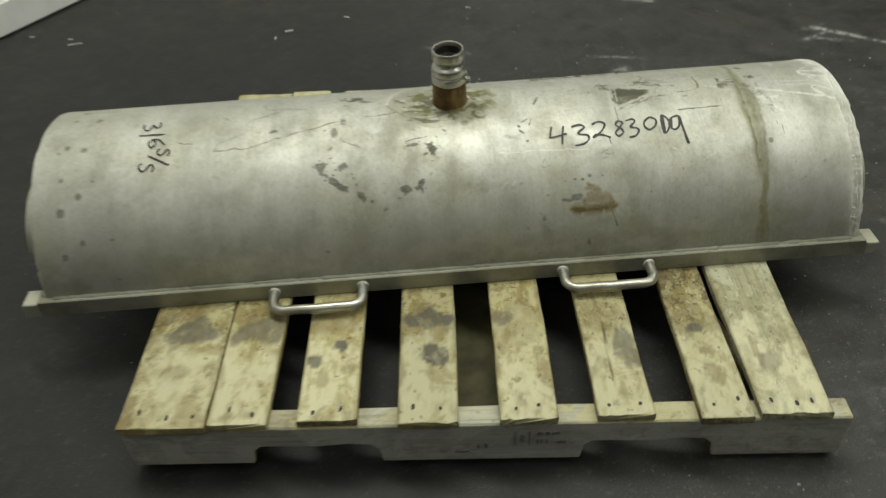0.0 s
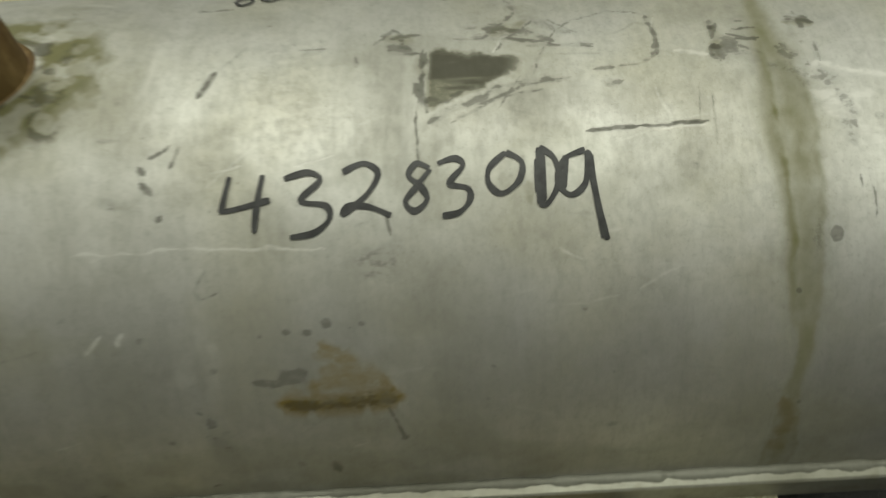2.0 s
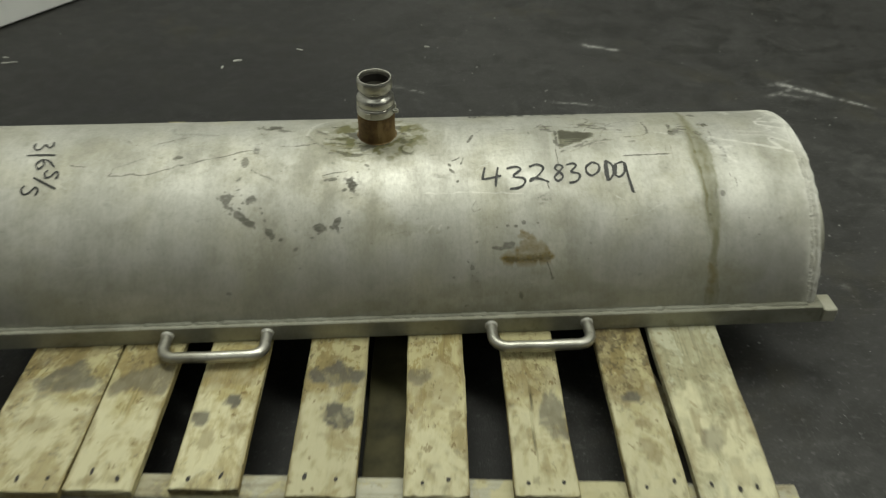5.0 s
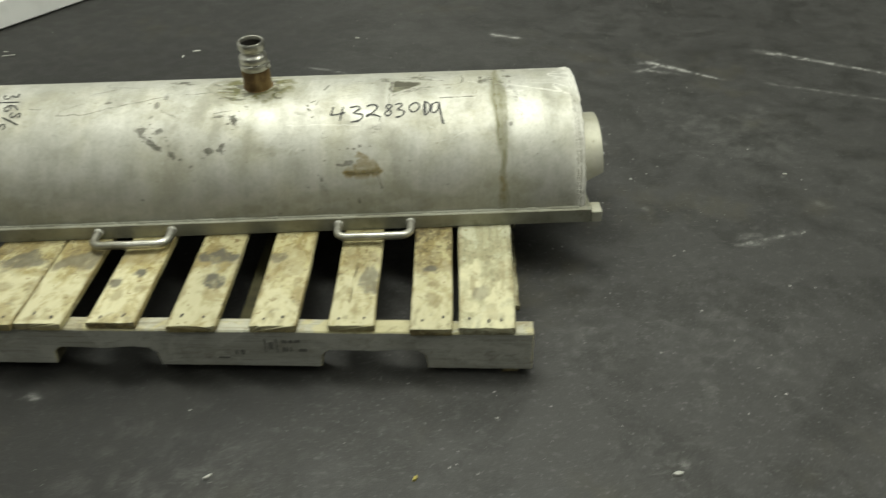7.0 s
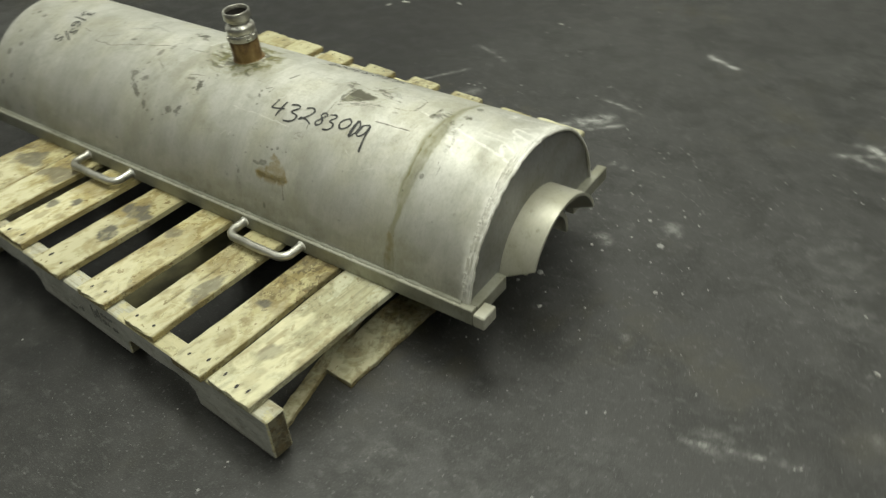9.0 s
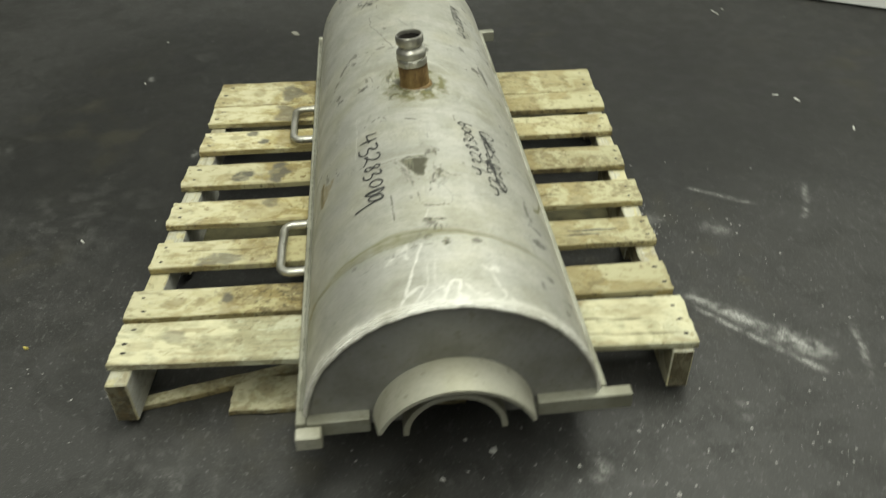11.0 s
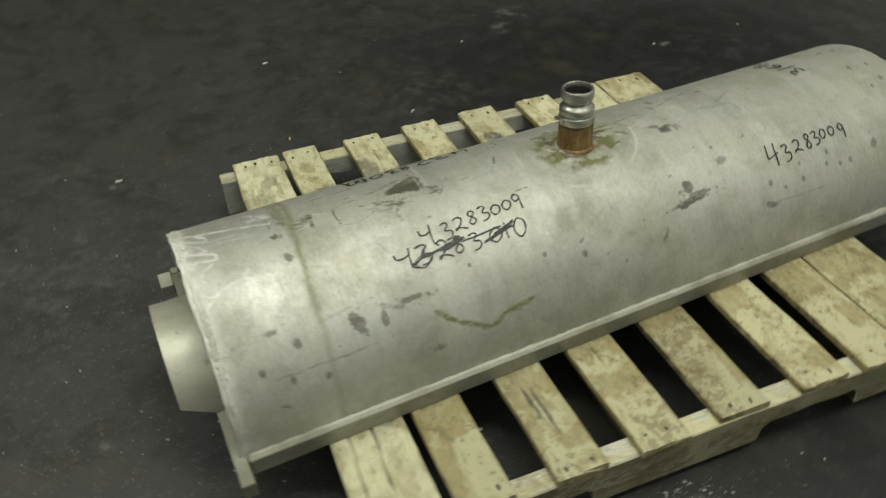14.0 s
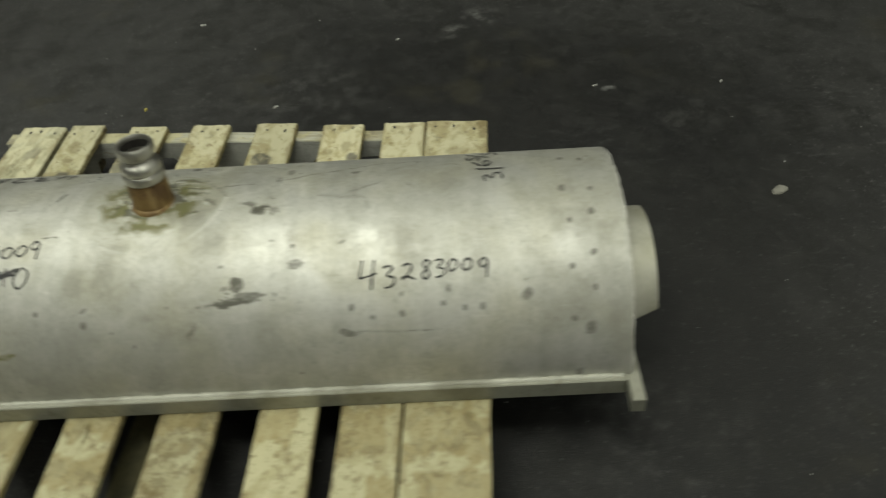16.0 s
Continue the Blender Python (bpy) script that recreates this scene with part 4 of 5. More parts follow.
    for pts, w, s in ((((0.564, 153.5), (0.571, 157.5), (0.568, 162.0)), 0.0085, 0.55), (((0.563, 164.0), (0.573, 166.0)), 0.0080, 0.5), (((0.257, 138.6), (0.270, 140.6), (0.282, 144.0)), 0.0070, 0.75), (((0.258, 144.0), (0.296, 145.2)), 0.0090, 0.65), (((0.232, 148.2), (0.262, 149.4), (0.304, 148.7)), 0.0120, 0.8)):
        cv.stroke("rust", pts, w, s, 1.0, 0.25)
    # drag marks on the far half
    for pts, w, s in (
        (((-0.392, 108), (-0.397, 111.5), (-0.339, 111.5), (-0.243, 104), (-0.175, 99)), 0.0026, 0.5), (((-0.392, 108), (-0.35, 103)), 0.002, 0.35),
        (((-0.136, 98), (-0.076, 96)), 0.0026, 0.5), (((-0.345, 95), (-0.283, 88)), 0.0035, 0.4), (((-0.17, 111), (-0.135, 116)), 0.0025, 0.4), (((-0.06, 114), (-0.02, 112)), 0.002, 0.5),
        (((-0.463, 106), (-0.437, 106.5)), 0.0018, 0.7),
    ):
        cv.stroke("grime", pts, w, s)
    # drag marks before the seam
    for pts, w, s in (
        (((0.172, 97.6), (0.181, 92.4)), 0.0036, 0.75), (((0.181, 92.4), (0.199, 86.4)), 0.0016, 0.35), (((0.146, 108.2), (0.154, 107), (0.158, 106)), 0.0028, 0.6), (((0.161, 110.3), (0.164, 106.6)), 0.0022, 0.6),
        (((0.141, 109.8), (0.145, 111)), 0.0034, 0.6), (((0.143, 112.6), (0.150, 114.3)), 0.0034, 0.65), (((0.156, 118.5), (0.157, 117.7)), 0.0030, 0.6), (((0.112, 104.8), (0.123, 104.6)), 0.0028, 0.4),
        (((0.289, 85.8), (0.297, 85.1)), 0.0030, 0.6), (((0.296, 88.6), (0.312, 90.1)), 0.0050, 0.7), (((0.274, 90.4), (0.276, 93)), 0.0024, 0.45), (((0.234, 88.5), (0.255, 88.1)), 0.0014, 0.45),
        (((0.317, 102.5), (0.320, 111.3)), 0.0014, 0.65), (((0.299, 118.7), (0.302, 122.5)), 0.0014, 0.6),
    ):
        cv.stroke("grime", pts, w, s, 0.6)
    for pts, w, s in (
        (((0.186, 126.5), (0.179, 129.5), (0.183, 131), (0.193, 130)), 0.0013, 0.5), (((0.213, 145), (0.228, 145.8), (0.235, 144.6), (0.246, 144)), 0.0035, 0.6), (((0.30, 151), (0.311, 158)), 0.0022, 0.55),
        (((0.259, 163), (0.262, 166)), 0.004, 0.5), (((0.182, 156), (0.190, 159)), 0.0045, 0.4), (((0.28, 121), (0.29, 120.4)), 0.0016, 0.35),
    ):
        cv.stroke("grime", pts, w, s, 0.6)
    # drag marks past the seam
    for pts, w, s in (
        (((0.358, 101.8), (0.391, 98.6), (0.417, 97.6)), 0.0022, 0.50), (((0.371, 102.5), (0.387, 96.8)), 0.0016, 0.45), (((0.398, 88.2), (0.409, 89.3)), 0.0046, 0.6), (((0.391, 90.2), (0.436, 90.5)), 0.0026, 0.45),
        (((0.360, 85.3), (0.391, 86.3)), 0.0055, 0.6), (((0.435, 96.1), (0.449, 96)), 0.0026, 0.5), (((0.443, 99.5), (0.453, 98.6)), 0.0042, 0.38), (((0.427, 107.6), (0.462, 107.3), (0.506, 107.2)), 0.0022, 0.75),
        (((0.34, 105), (0.372, 100.5), (0.40, 99.8)), 0.0017, 0.4), (((0.476, 87), (0.479, 90.9), (0.477, 93.9)), 0.0030, 0.65), (((0.478, 87), (0.466, 86), (0.45, 88.5)), 0.0014, 0.3),
        (((0.477, 94), (0.466, 95.5), (0.452, 95.8)), 0.0015, 0.4), (((0.405, 83.5), (0.425, 87.5)), 0.0016, 0.4), (((0.41, 92.5), (0.44, 92.8)), 0.0013, 0.35), (((0.34, 87.5), (0.39, 88.8)), 0.0018, 0.45),
    ):
        cv.stroke("grime", pts, w, s, 0.6)
    # drag marks by the seep stain
    for pts, w, s in (
        (((0.520, 87.2), (0.515, 90.6)), 0.0034, 0.7), (((0.519, 92.6), (0.521, 95.6)), 0.0046, 0.8), (((0.525, 89.5), (0.544, 91.9)), 0.0020, 0.6), (((0.533, 86.7), (0.539, 86.9)), 0.0018, 0.5),
        (((0.524, 91.2), (0.542, 91.4)), 0.0016, 0.5), (((0.522, 93.5), (0.545, 96.5)), 0.0050, 0.35), (((0.570, 86.4), (0.584, 87.1)), 0.0030, 0.6), (((0.576, 85), (0.578, 89)), 0.0024, 0.55),
        (((0.551, 97.1), (0.574, 99.1), (0.594, 101)), 0.0110, 0.34), (((0.591, 107.1), (0.598, 111.8)), 0.0080, 0.32), (((0.600, 117), (0.600, 119.1)), 0.0016, 0.6), (((0.608, 118.6), (0.608, 123.7)), 0.0012, 0.5),
    ):
        cv.stroke("grime", pts, w, s, 0.7)
    for pts, w, s in ((((0.502, 100.2), (0.501, 107.2)), 0.0009, 0.35), (((0.510, 101.8), (0.510, 111)), 0.0009, 0.35), (((0.582, 93), (0.583, 97)), 0.0022, 0.5), (((0.56, 93), (0.57, 95.5)), 0.0040, 0.4)):
        cv.stroke("grime", pts, w, s, 0.4)
    for pts, w, s in ((((0.575, 102.6), (0.588, 104.2), (0.602, 106.7)), 0.0060, 0.75), (((0.582, 101.5), (0.592, 103.2)), 0.0040, 0.6), (((0.368, 91.4), (0.379, 84.6)), 0.0012, 0.7), (((0.49, 93.5), (0.512, 94.5)), 0.0022, 0.5), (((0.242, 111), (0.265, 109.6)), 0.0010, 0.5), (((0.186, 111.4), (0.208, 110.6)), 0.0009, 0.5)):
        cv.stroke("bright", pts, w, s, 1.0, 0.7)
    cv.stroke("olive", ((0.390, 115.4), (0.394, 118.4)), 0.004, 0.35)
    for pts, w, s in (
        (((0.639, 33), (0.597, 33), (0.486, 33.5)), 0.0025, 0.4), (((-0.245, 88), (-0.318, 86), (-0.33, 79)), 0.006, 0.32), (((0.42, 87), (0.384, 82), (0.375, 76)), 0.006, 0.35), (((0.384, 93), (0.33, 97)), 0.006, 0.4),
        (((-0.302, 32), (-0.443, 31)), 0.003, 0.4), (((0.43, 70), (0.40, 58), (0.41, 50)), 0.0025, 0.25), (((-0.10, 90), (-0.06, 100)), 0.003, 0.35), (((-0.518, 76), (-0.52, 68)), 0.006, 0.22),
        (((0.50, 50), (0.56, 47)), 0.003, 0.3), (((-0.21, 75), (-0.213, 40)), 0.0016, 0.25), (((0.175, 74), (0.15, 74.5)), 0.0018, 0.6),
    ):
        cv.stroke("grime", pts, w, s)
    cv.stroke("olive", ((0.374, 37.5), (0.340, 30), (0.286, 23.5), (0.257, 27.5), (0.205, 29)), 0.0062, 0.95)
    # a seep stain right round the tank, a faint one below the nozzle
    mid = np.interp(deg, (0, 68, 88, 98, 110, 131, 145, 152, 166, 180), (0.550, 0.551, 0.550, 0.557, 0.562, 0.566, 0.5695, 0.566, 0.572, 0.574)) + 0.008 * (cv.warp_a - 0.5)
    half = np.interp(deg, (0, 80, 95, 110, 131, 142, 150, 160, 168, 180), (0.005, 0.006, 0.010, 0.0125, 0.010, 0.006, 0.0045, 0.009, 0.0125, 0.011))
    strand = np.interp(deg, (79, 94, 110, 121, 137, 148), (0.545, 0.548, 0.545, 0.555, 0.5615, 0.567)) + 0.006 * (cv.warp_b - 0.5)
    band = np.maximum(0.95 * np.exp(-(((u - mid) / half) ** 2)), 0.9 * step(76, 92, deg) * step(148, 132, deg) * np.exp(-(((u - strand) / 0.0070) ** 2)))
    edge = np.exp(-(((np.abs(u - mid) - 0.85 * half) / 0.0026) ** 2))
    o[:] = np.maximum(o, (0.86 * band + 0.28 * edge * step(88, 104, deg)) * (0.45 + 0.55 * step(22, 95, deg)) * (0.8 + 0.5 * (cv.warp_b - 0.5)))
    o[:] = np.maximum(o, 0.17 * np.exp(-(((u - 0.024 - 0.006 * (cv.warp_a - 0.5)) / 0.016) ** 2)) * step(97, 106, deg) * step(160, 135, deg))
    g[:] = np.maximum(g, 0.30 * np.exp(-(((u - 0.572) / 0.02) ** 2)) * np.exp(-(((deg - 100) / 5) ** 2)))
    g[:] = np.maximum(g, 0.32 * np.exp(-(((u - 0.574) / 0.013) ** 2)) * np.exp(-(((deg - 126) / 7) ** 2)))
    # heat and burnt flux round the nozzle, with the pale outline of an old pad
    du, dv = (u - 0.020) / 1.15, v
    rad, ang = np.hypot(du, dv), np.arctan2(dv, du)
    wob = 0.010 * (cv.warp_a - 0.5)
    o[:] = np.maximum(o, step(0.086, 0.056, rad + 2.2 * wob) * (0.45 + 0.5 * step(0.42, 0.58, fractal(u * 45, v * 45, 33))) * step(0.030, 0.036, rad))
    g[:] = np.maximum(g, 0.60 * step(0.078, 0.040, rad + 2 * wob) * step(0.48, 0.60, fractal(u * 38 + 3, v * 38, 35)))
    b[:] = np.maximum(b, 0.85 * step(0.090, 0.05, rad + wob) * step(0.60, 0.66, fractal(u * 55 + 1, v * 55, 37)) * step(0.036, 0.042, rad))
    b[:] = np.maximum(b, 0.55 * np.exp(-(((rad - 0.102 - 0.4 * wob) / 0.0028) ** 2)) * step(0.30, 0.6, noise2(ang * 1.7 + 4, ang * 0 + 2, 8)))
    o[:] = np.maximum(o, 0.14 * step(0.108, 0.09, rad + wob))
    for pts, w, s in ((((-0.062, 97), (0.046, 98.5)), 0.011, 0.75), (((-0.050, 101), (0.034, 102.5)), 0.009, 0.6), (((-0.03, 106), (0.01, 107)), 0.007, 0.4), (((-0.055, 82), (0.04, 81)), 0.010, 0.6)):
        cv.stroke("olive", pts, w, s, 1.6, 0.4)
    for pts, w, s in ((((-0.058, 96), (0.03, 97.5)), 0.003, 0.5), (((-0.04, 99.5), (0.045, 100)), 0.0025, 0.45), (((-0.066, 93), (-0.03, 94)), 0.004, 0.5), (((0.05, 95), (0.085, 97)), 0.003, 0.45), (((-0.01, 103), (0.035, 104)), 0.002, 0.4)):
        cv.stroke("grime", pts, w, s, 1.6, 0.5)
    # chalky white scribbles and grinding marks by the end
    for a, d, ru, rv, lean in ((-0.069, 87.6, 0.010, 0.005, -40), (-0.040, 91.6, 0.012, 0.006, 15), (-0.030, 101.5, 0.016, 0.004, -6), (0.076, 85.6, 0.009, 0.006, 50), (0.076, 93.6, 0.010, 0.008, 35),
                              (0.071, 101.4, 0.007, 0.009, 20), (0.052, 88.2, 0.010, 0.004, 10), (-0.055, 82.0, 0.012, 0.004, 20), (0.040, 81.0, 0.014, 0.004, -10), (-0.010, 103.0, 0.012, 0.003, 0)):
        cv.smudge("grime", a - 0.002, d + 0.7, ru * 1.5, rv * 1.6, lean, 0.48, 1.1)
        inner = np.zeros_like(u)
        cv.layers["inner"] = inner
        cv.smudge("inner", a + 0.002, d - 0.6, ru * 0.95, rv * 0.85, lean, 1.0, 1.1)
        g *= 1 - 0.9 * inner
        o *= 1 - 0.35 * inner
        b[:] = np.maximum(b, 0.5 * inner)
    del cv.layers["inner"]
    # scribbles along the end
    for pts, w, s in (
        (((0.7, 106), (0.68, 100), (0.69, 98), (0.715, 102)), 0.005, 0.8), (((0.715, 100), (0.69, 94), (0.684, 91), (0.712, 92)), 0.0035, 0.75),
        (((0.712, 92), (0.672, 88), (0.674, 85), (0.716, 87)), 0.005, 0.85), (((0.68, 84), (0.7, 80), (0.702, 77), (0.692, 75)), 0.0035, 0.7),
        (((0.632, 76), (0.64, 73), (0.628, 71), (0.64, 70)), 0.006, 0.8), (((0.64, 73), (0.68, 71), (0.69, 69), (0.715, 72)), 0.003, 0.7), (((0.692, 68), (0.712, 63)), 0.006, 0.7),
        (((0.63, 96), (0.72, 98)), 0.003, 0.4),
    ):
        cv.stroke("bright", pts, w, min(1.0, s * 0.95), 1.0, 0.6)
    # loose chalk lines and scratches
    for pts, w, s in (
        (((0.614, 112), (0.6, 108), (0.582, 106), (0.6, 104)), 0.005, 0.7), (((0.574, 100), (0.58, 97), (0.64, 102), (0.7, 106), (0.716, 108)), 0.0035, 0.8),
        (((0.582, 104), (0.6, 104), (0.614, 104)), 0.006, 0.6), (((0.59, 107), (0.605, 110)), 0.007, 0.35), (((0.099, 123), (0.168, 123), (0.261, 124)), 0.0012, 0.6),
        (((0.106, 139), (0.118, 136)), 0.0018, 0.6), (((0.133, 136), (0.128, 138)), 0.002, 0.5), (((0.409, 126), (0.424, 128)), 0.0012, 0.6), (((0.505, 107.8), (0.47, 108.3)), 0.001, 0.6),
        (((0.6, 93), (0.72, 95)), 0.002, 0.35),
    ):
        cv.stroke("bright", pts, w, min(1.0, s * 0.95), 1.0, 0.6)
    end = step(0.696, 0.722, gu + 0.014 * (cv.warp_a - 0.5))
    b[:] = np.maximum(b, 0.95 * end * (0.45 + 0.65 * step(0.30, 0.62, fractal(u * 60, v * 60, 51, 3))) * (0.55 + 0.45 * step(20, 60, deg)))
    # olive grime blotches along the front foot, with its shade painted in
    o[:] = np.maximum(o, 0.30 * step(0.47, 0.62, fractal(u * 7, v * 16, 61, 4) + 0.006 * (deg - 166)) * step(146, 160, deg))
    # sheet edge by the seam, handling scuffs and fine rolling lines
    dl[:] = 0.25 * fractal(u * 3.2, v * 5.5, 5, 3) + 0.40 * step(0.34, 0.70, fractal(u * 15, v * 4.5, 6, 4)) + 0.35 * step(0.45, 0.75, fractal(u * 22, v * 22, 7, 4)) + 0.6 * step(0.318, 0.308, u) * step(0.26, 0.308, u) * step(130, 92, deg) * step(86, 92, deg)
    b[:] = np.maximum(b, 0.20 * step(0.306, 0.311, u) * step(0.318, 0.313, u) * step(88, 92, deg) * step(126, 106, deg))
    scuff = step(0.56, 0.80, fractal(u * 16, v * 9, 91, 4))
    b[:] = np.maximum(b, 0.20 * scuff * step(0.35, 0.75, fractal(u * 90, v * 90, 92, 4)))
    g[:] = np.maximum(g, 0.22 * step(0.60, 0.82, fractal(u * 13 + 5, v * 13, 95, 5)) * step(0.3, 0.7, cv.fine))
    rng = random.Random(12)
    for k in range(220):
        r = rng.choice((0.0010, 0.0012, 0.0014, 0.0018, 0.0025, 0.0035))
        cv.smudge("grime", rng.uniform(U0, U1), rng.uniform(6, 174), r * rng.uniform(0.8, 2.0), r, rng.uniform(-40, 40), rng.uniform(0.2, 0.5), 0.6)
    for k in range(170):
        a, d, n, lean = rng.uniform(U0, U1 - 0.05), rng.uniform(25, 160), rng.uniform(0.004, 0.035), rng.choice((-9, -4, -2, 1, 3, 8)) * rng.random()
        cv.stroke(rng.choice(("bright", "bright", "grime")), ((a, d), (a + n, d + lean)), rng.uniform(0.0009, 0.0016), rng.uniform(0.12, 0.32), 0.5, 0.6)
    return cv.layers


# ---- handwriting ----
GLYPHS = {}
GLYPHS["4"] = (((0.12, 1.0), (0.02, 0.50), (0.10, 0.40), (0.95, 0.55)), ((0.78, 1.0), (0.70, 0.5), (0.66, 0.0)))
GLYPHS["Y"] = (((0.02, 0.85), (0.10, 0.62), (0.45, 0.60), (0.75, 0.70)), ((0.80, 1.0), (0.72, 0.5), (0.76, 0.15), (1.0, 0.0)))
GLYPHS["3"] = (((0.05, 0.92), (0.50, 1.0), (0.72, 0.86), (0.38, 0.56), (0.85, 0.46), (0.92, 0.25), (0.65, 0.05), (0.20, 0.0)),)
GLYPHS["2"] = (((0.0, 0.85), (0.40, 1.0), (0.70, 0.80), (0.50, 0.42), (0.05, 0.08), (0.12, 0.22), (0.55, 0.18), (0.98, 0.0)),)
GLYPHS["8"] = (((0.85, 0.88), (0.45, 1.0), (0.20, 0.75), (0.60, 0.50), (0.80, 0.22), (0.42, 0.0), (0.12, 0.20), (0.45, 0.50), (0.88, 0.86)),)
GLYPHS["0"] = (((0.50, 1.0), (0.10, 0.65), (0.08, 0.25), (0.42, 0.0), (0.85, 0.30), (0.90, 0.75), (0.50, 1.0)),)
GLYPHS["D"] = (((0.10, 1.0), (0.12, 0.0)), ((0.18, 0.95), (0.30, 0.05)), ((0.10, 1.0), (0.65, 0.80), (0.85, 0.40), (0.45, 0.02), (0.12, 0.02)), ((0.05, 0.8), (0.04, 0.2)))
GLYPHS["9"] = (((0.80, 0.78), (0.50, 0.98), (0.15, 0.78), (0.35, 0.52), (0.74, 0.66), (0.80, 0.82), (0.76, 0.40), (0.72, 0.0)),)
GLYPHS["P"] = (((0.55, 0.95), (0.10, 0.85), (0.0, 0.62), (0.25, 0.48), (0.55, 0.60), (0.60, 0.92), (0.70, 0.60), (0.85, 0.25), (1.0, 0.0)), ((0.64, 0.9), (0.76, 0.5), (0.94, 0.02)), ((0.15, 0.9), (0.12, 0.55)))
GLYPHS["1"] = (((0.50, 1.0), (0.45, 0.5), (0.48, 0.0)),)
GLYPHS["6"] = (((0.70, 1.0), (0.25, 0.60), (0.15, 0.20), (0.50, 0.0), (0.80, 0.22), (0.50, 0.42), (0.20, 0.25)),)
GLYPHS["S"] = (((0.85, 0.90), (0.45, 1.0), (0.20, 0.78), (0.60, 0.50), (0.70, 0.20), (0.35, 0.0), (0.05, 0.15)),)
GLYPHS["/"] = (((0.90, 1.0), (0.10, 0.0)),)
GLYPHS["~"] = (((0.0, 0.0), (0.5, 0.35), (1.0, 0.75)), ((0.05, 0.15), (0.5, 0.5), (0.95, 0.95), (0.6, 0.4), (0.2, 0.05)))


def curve_through(points, n=10):
    p = [np.array(points[0])] + [np.array(q) for q in points] + [np.array(points[-1])]
    out = []
    for k in range(1, len(p) - 2):
        for q in range(n):
            t = q / n
            out.append(0.5 * (2 * p[k] + (p[k + 1] - p[k - 1]) * t + (2 * p[k - 1] - 5 * p[k] + 4 * p[k + 1] - p[k + 2]) * t**2 + (3 * p[k] - p[k - 1] - 3 * p[k + 1] + p[k + 2]) * t**3))
    out.append(p[-2])
    return out


def writing(name, label, letters, width=0.0036, turned=False):
    """Marker strokes laid on the shell. letters: sign, start along, lower edge round, length along, height in degrees; they read
    along +u on the front of the tank and along -u on its back. turned: written sideways, reading down the front."""
    verts, faces = [], []
    for sign, a, d, wide, tall in letters:
        for line in GLYPHS[sign]:
            path = []
            for x, y in curve_through(line):
                if turned:
                    path.append((a + y * tall, arc(d) + x * wide))
                else:
                    up = arc(d - y * tall) if d > 90 else arc(d + y * tall)
                    path.append((a + x * wide, up))
            first = len(verts)
            for i, (pu, pv) in enumerate(path):
                qa, qb = path[max(i - 1, 0)], path[min(i + 1, len(path) - 1)]
                tu, tv = qb[0] - qa[0], qb[1] - qa[1]
                n = math.hypot(tu, tv) or 1.0
                w = 0.5 * width * (0.92 + 0.16 * math.sin(i * 0.35 + a * 50)) * (0.75 if i in (0, len(path) - 1) else 1.0)
                for sgn in (-1, 1):
                    uu, vv = pu - sgn * w * tv / n, pv + sgn * w * tu / n
                    ang = math.pi / 2 + vv / R
                    uu += ASKEW * math.cos(ang)
                    rr = R + 0.0010 + 0.00004 * (first % 7)
                    verts.append((uu, rr * math.cos(ang), rr * math.sin(ang)))
            faces += [(first + 2 * i, first + 2 * i + 1, first + 2 * i + 3, first + 2 * i + 2) for i in range(len(path) - 1)]
    return array_mesh(name, verts, faces, INK, tank, label)


def digits(number, label, letters, width=0.0036, turned=False):
    """One mesh for each sign of a handwritten number."""
    for k, letter in enumerate(letters):
        sign = number[k] if k < len(number) else "~"
        if sign == "~":
            writing("marker_stroke", "black marker line crossing out the number", [letter], width * 0.65, turned)
        elif sign == "/":
            writing("marker_slash", "slash " + label, [letter], width, turned)
        else:
            writing("marker_letter" if sign.isalpha() else "marker_digit", ("letter " if sign.isalpha() else "digit ") + sign + " " + label, [letter], width, turned)


def number(signs, starts, lows, wide, tall):
    return [(c, a, d, w, h) for c, a, d, w, h in zip(signs, starts, lows, wide, tall)]


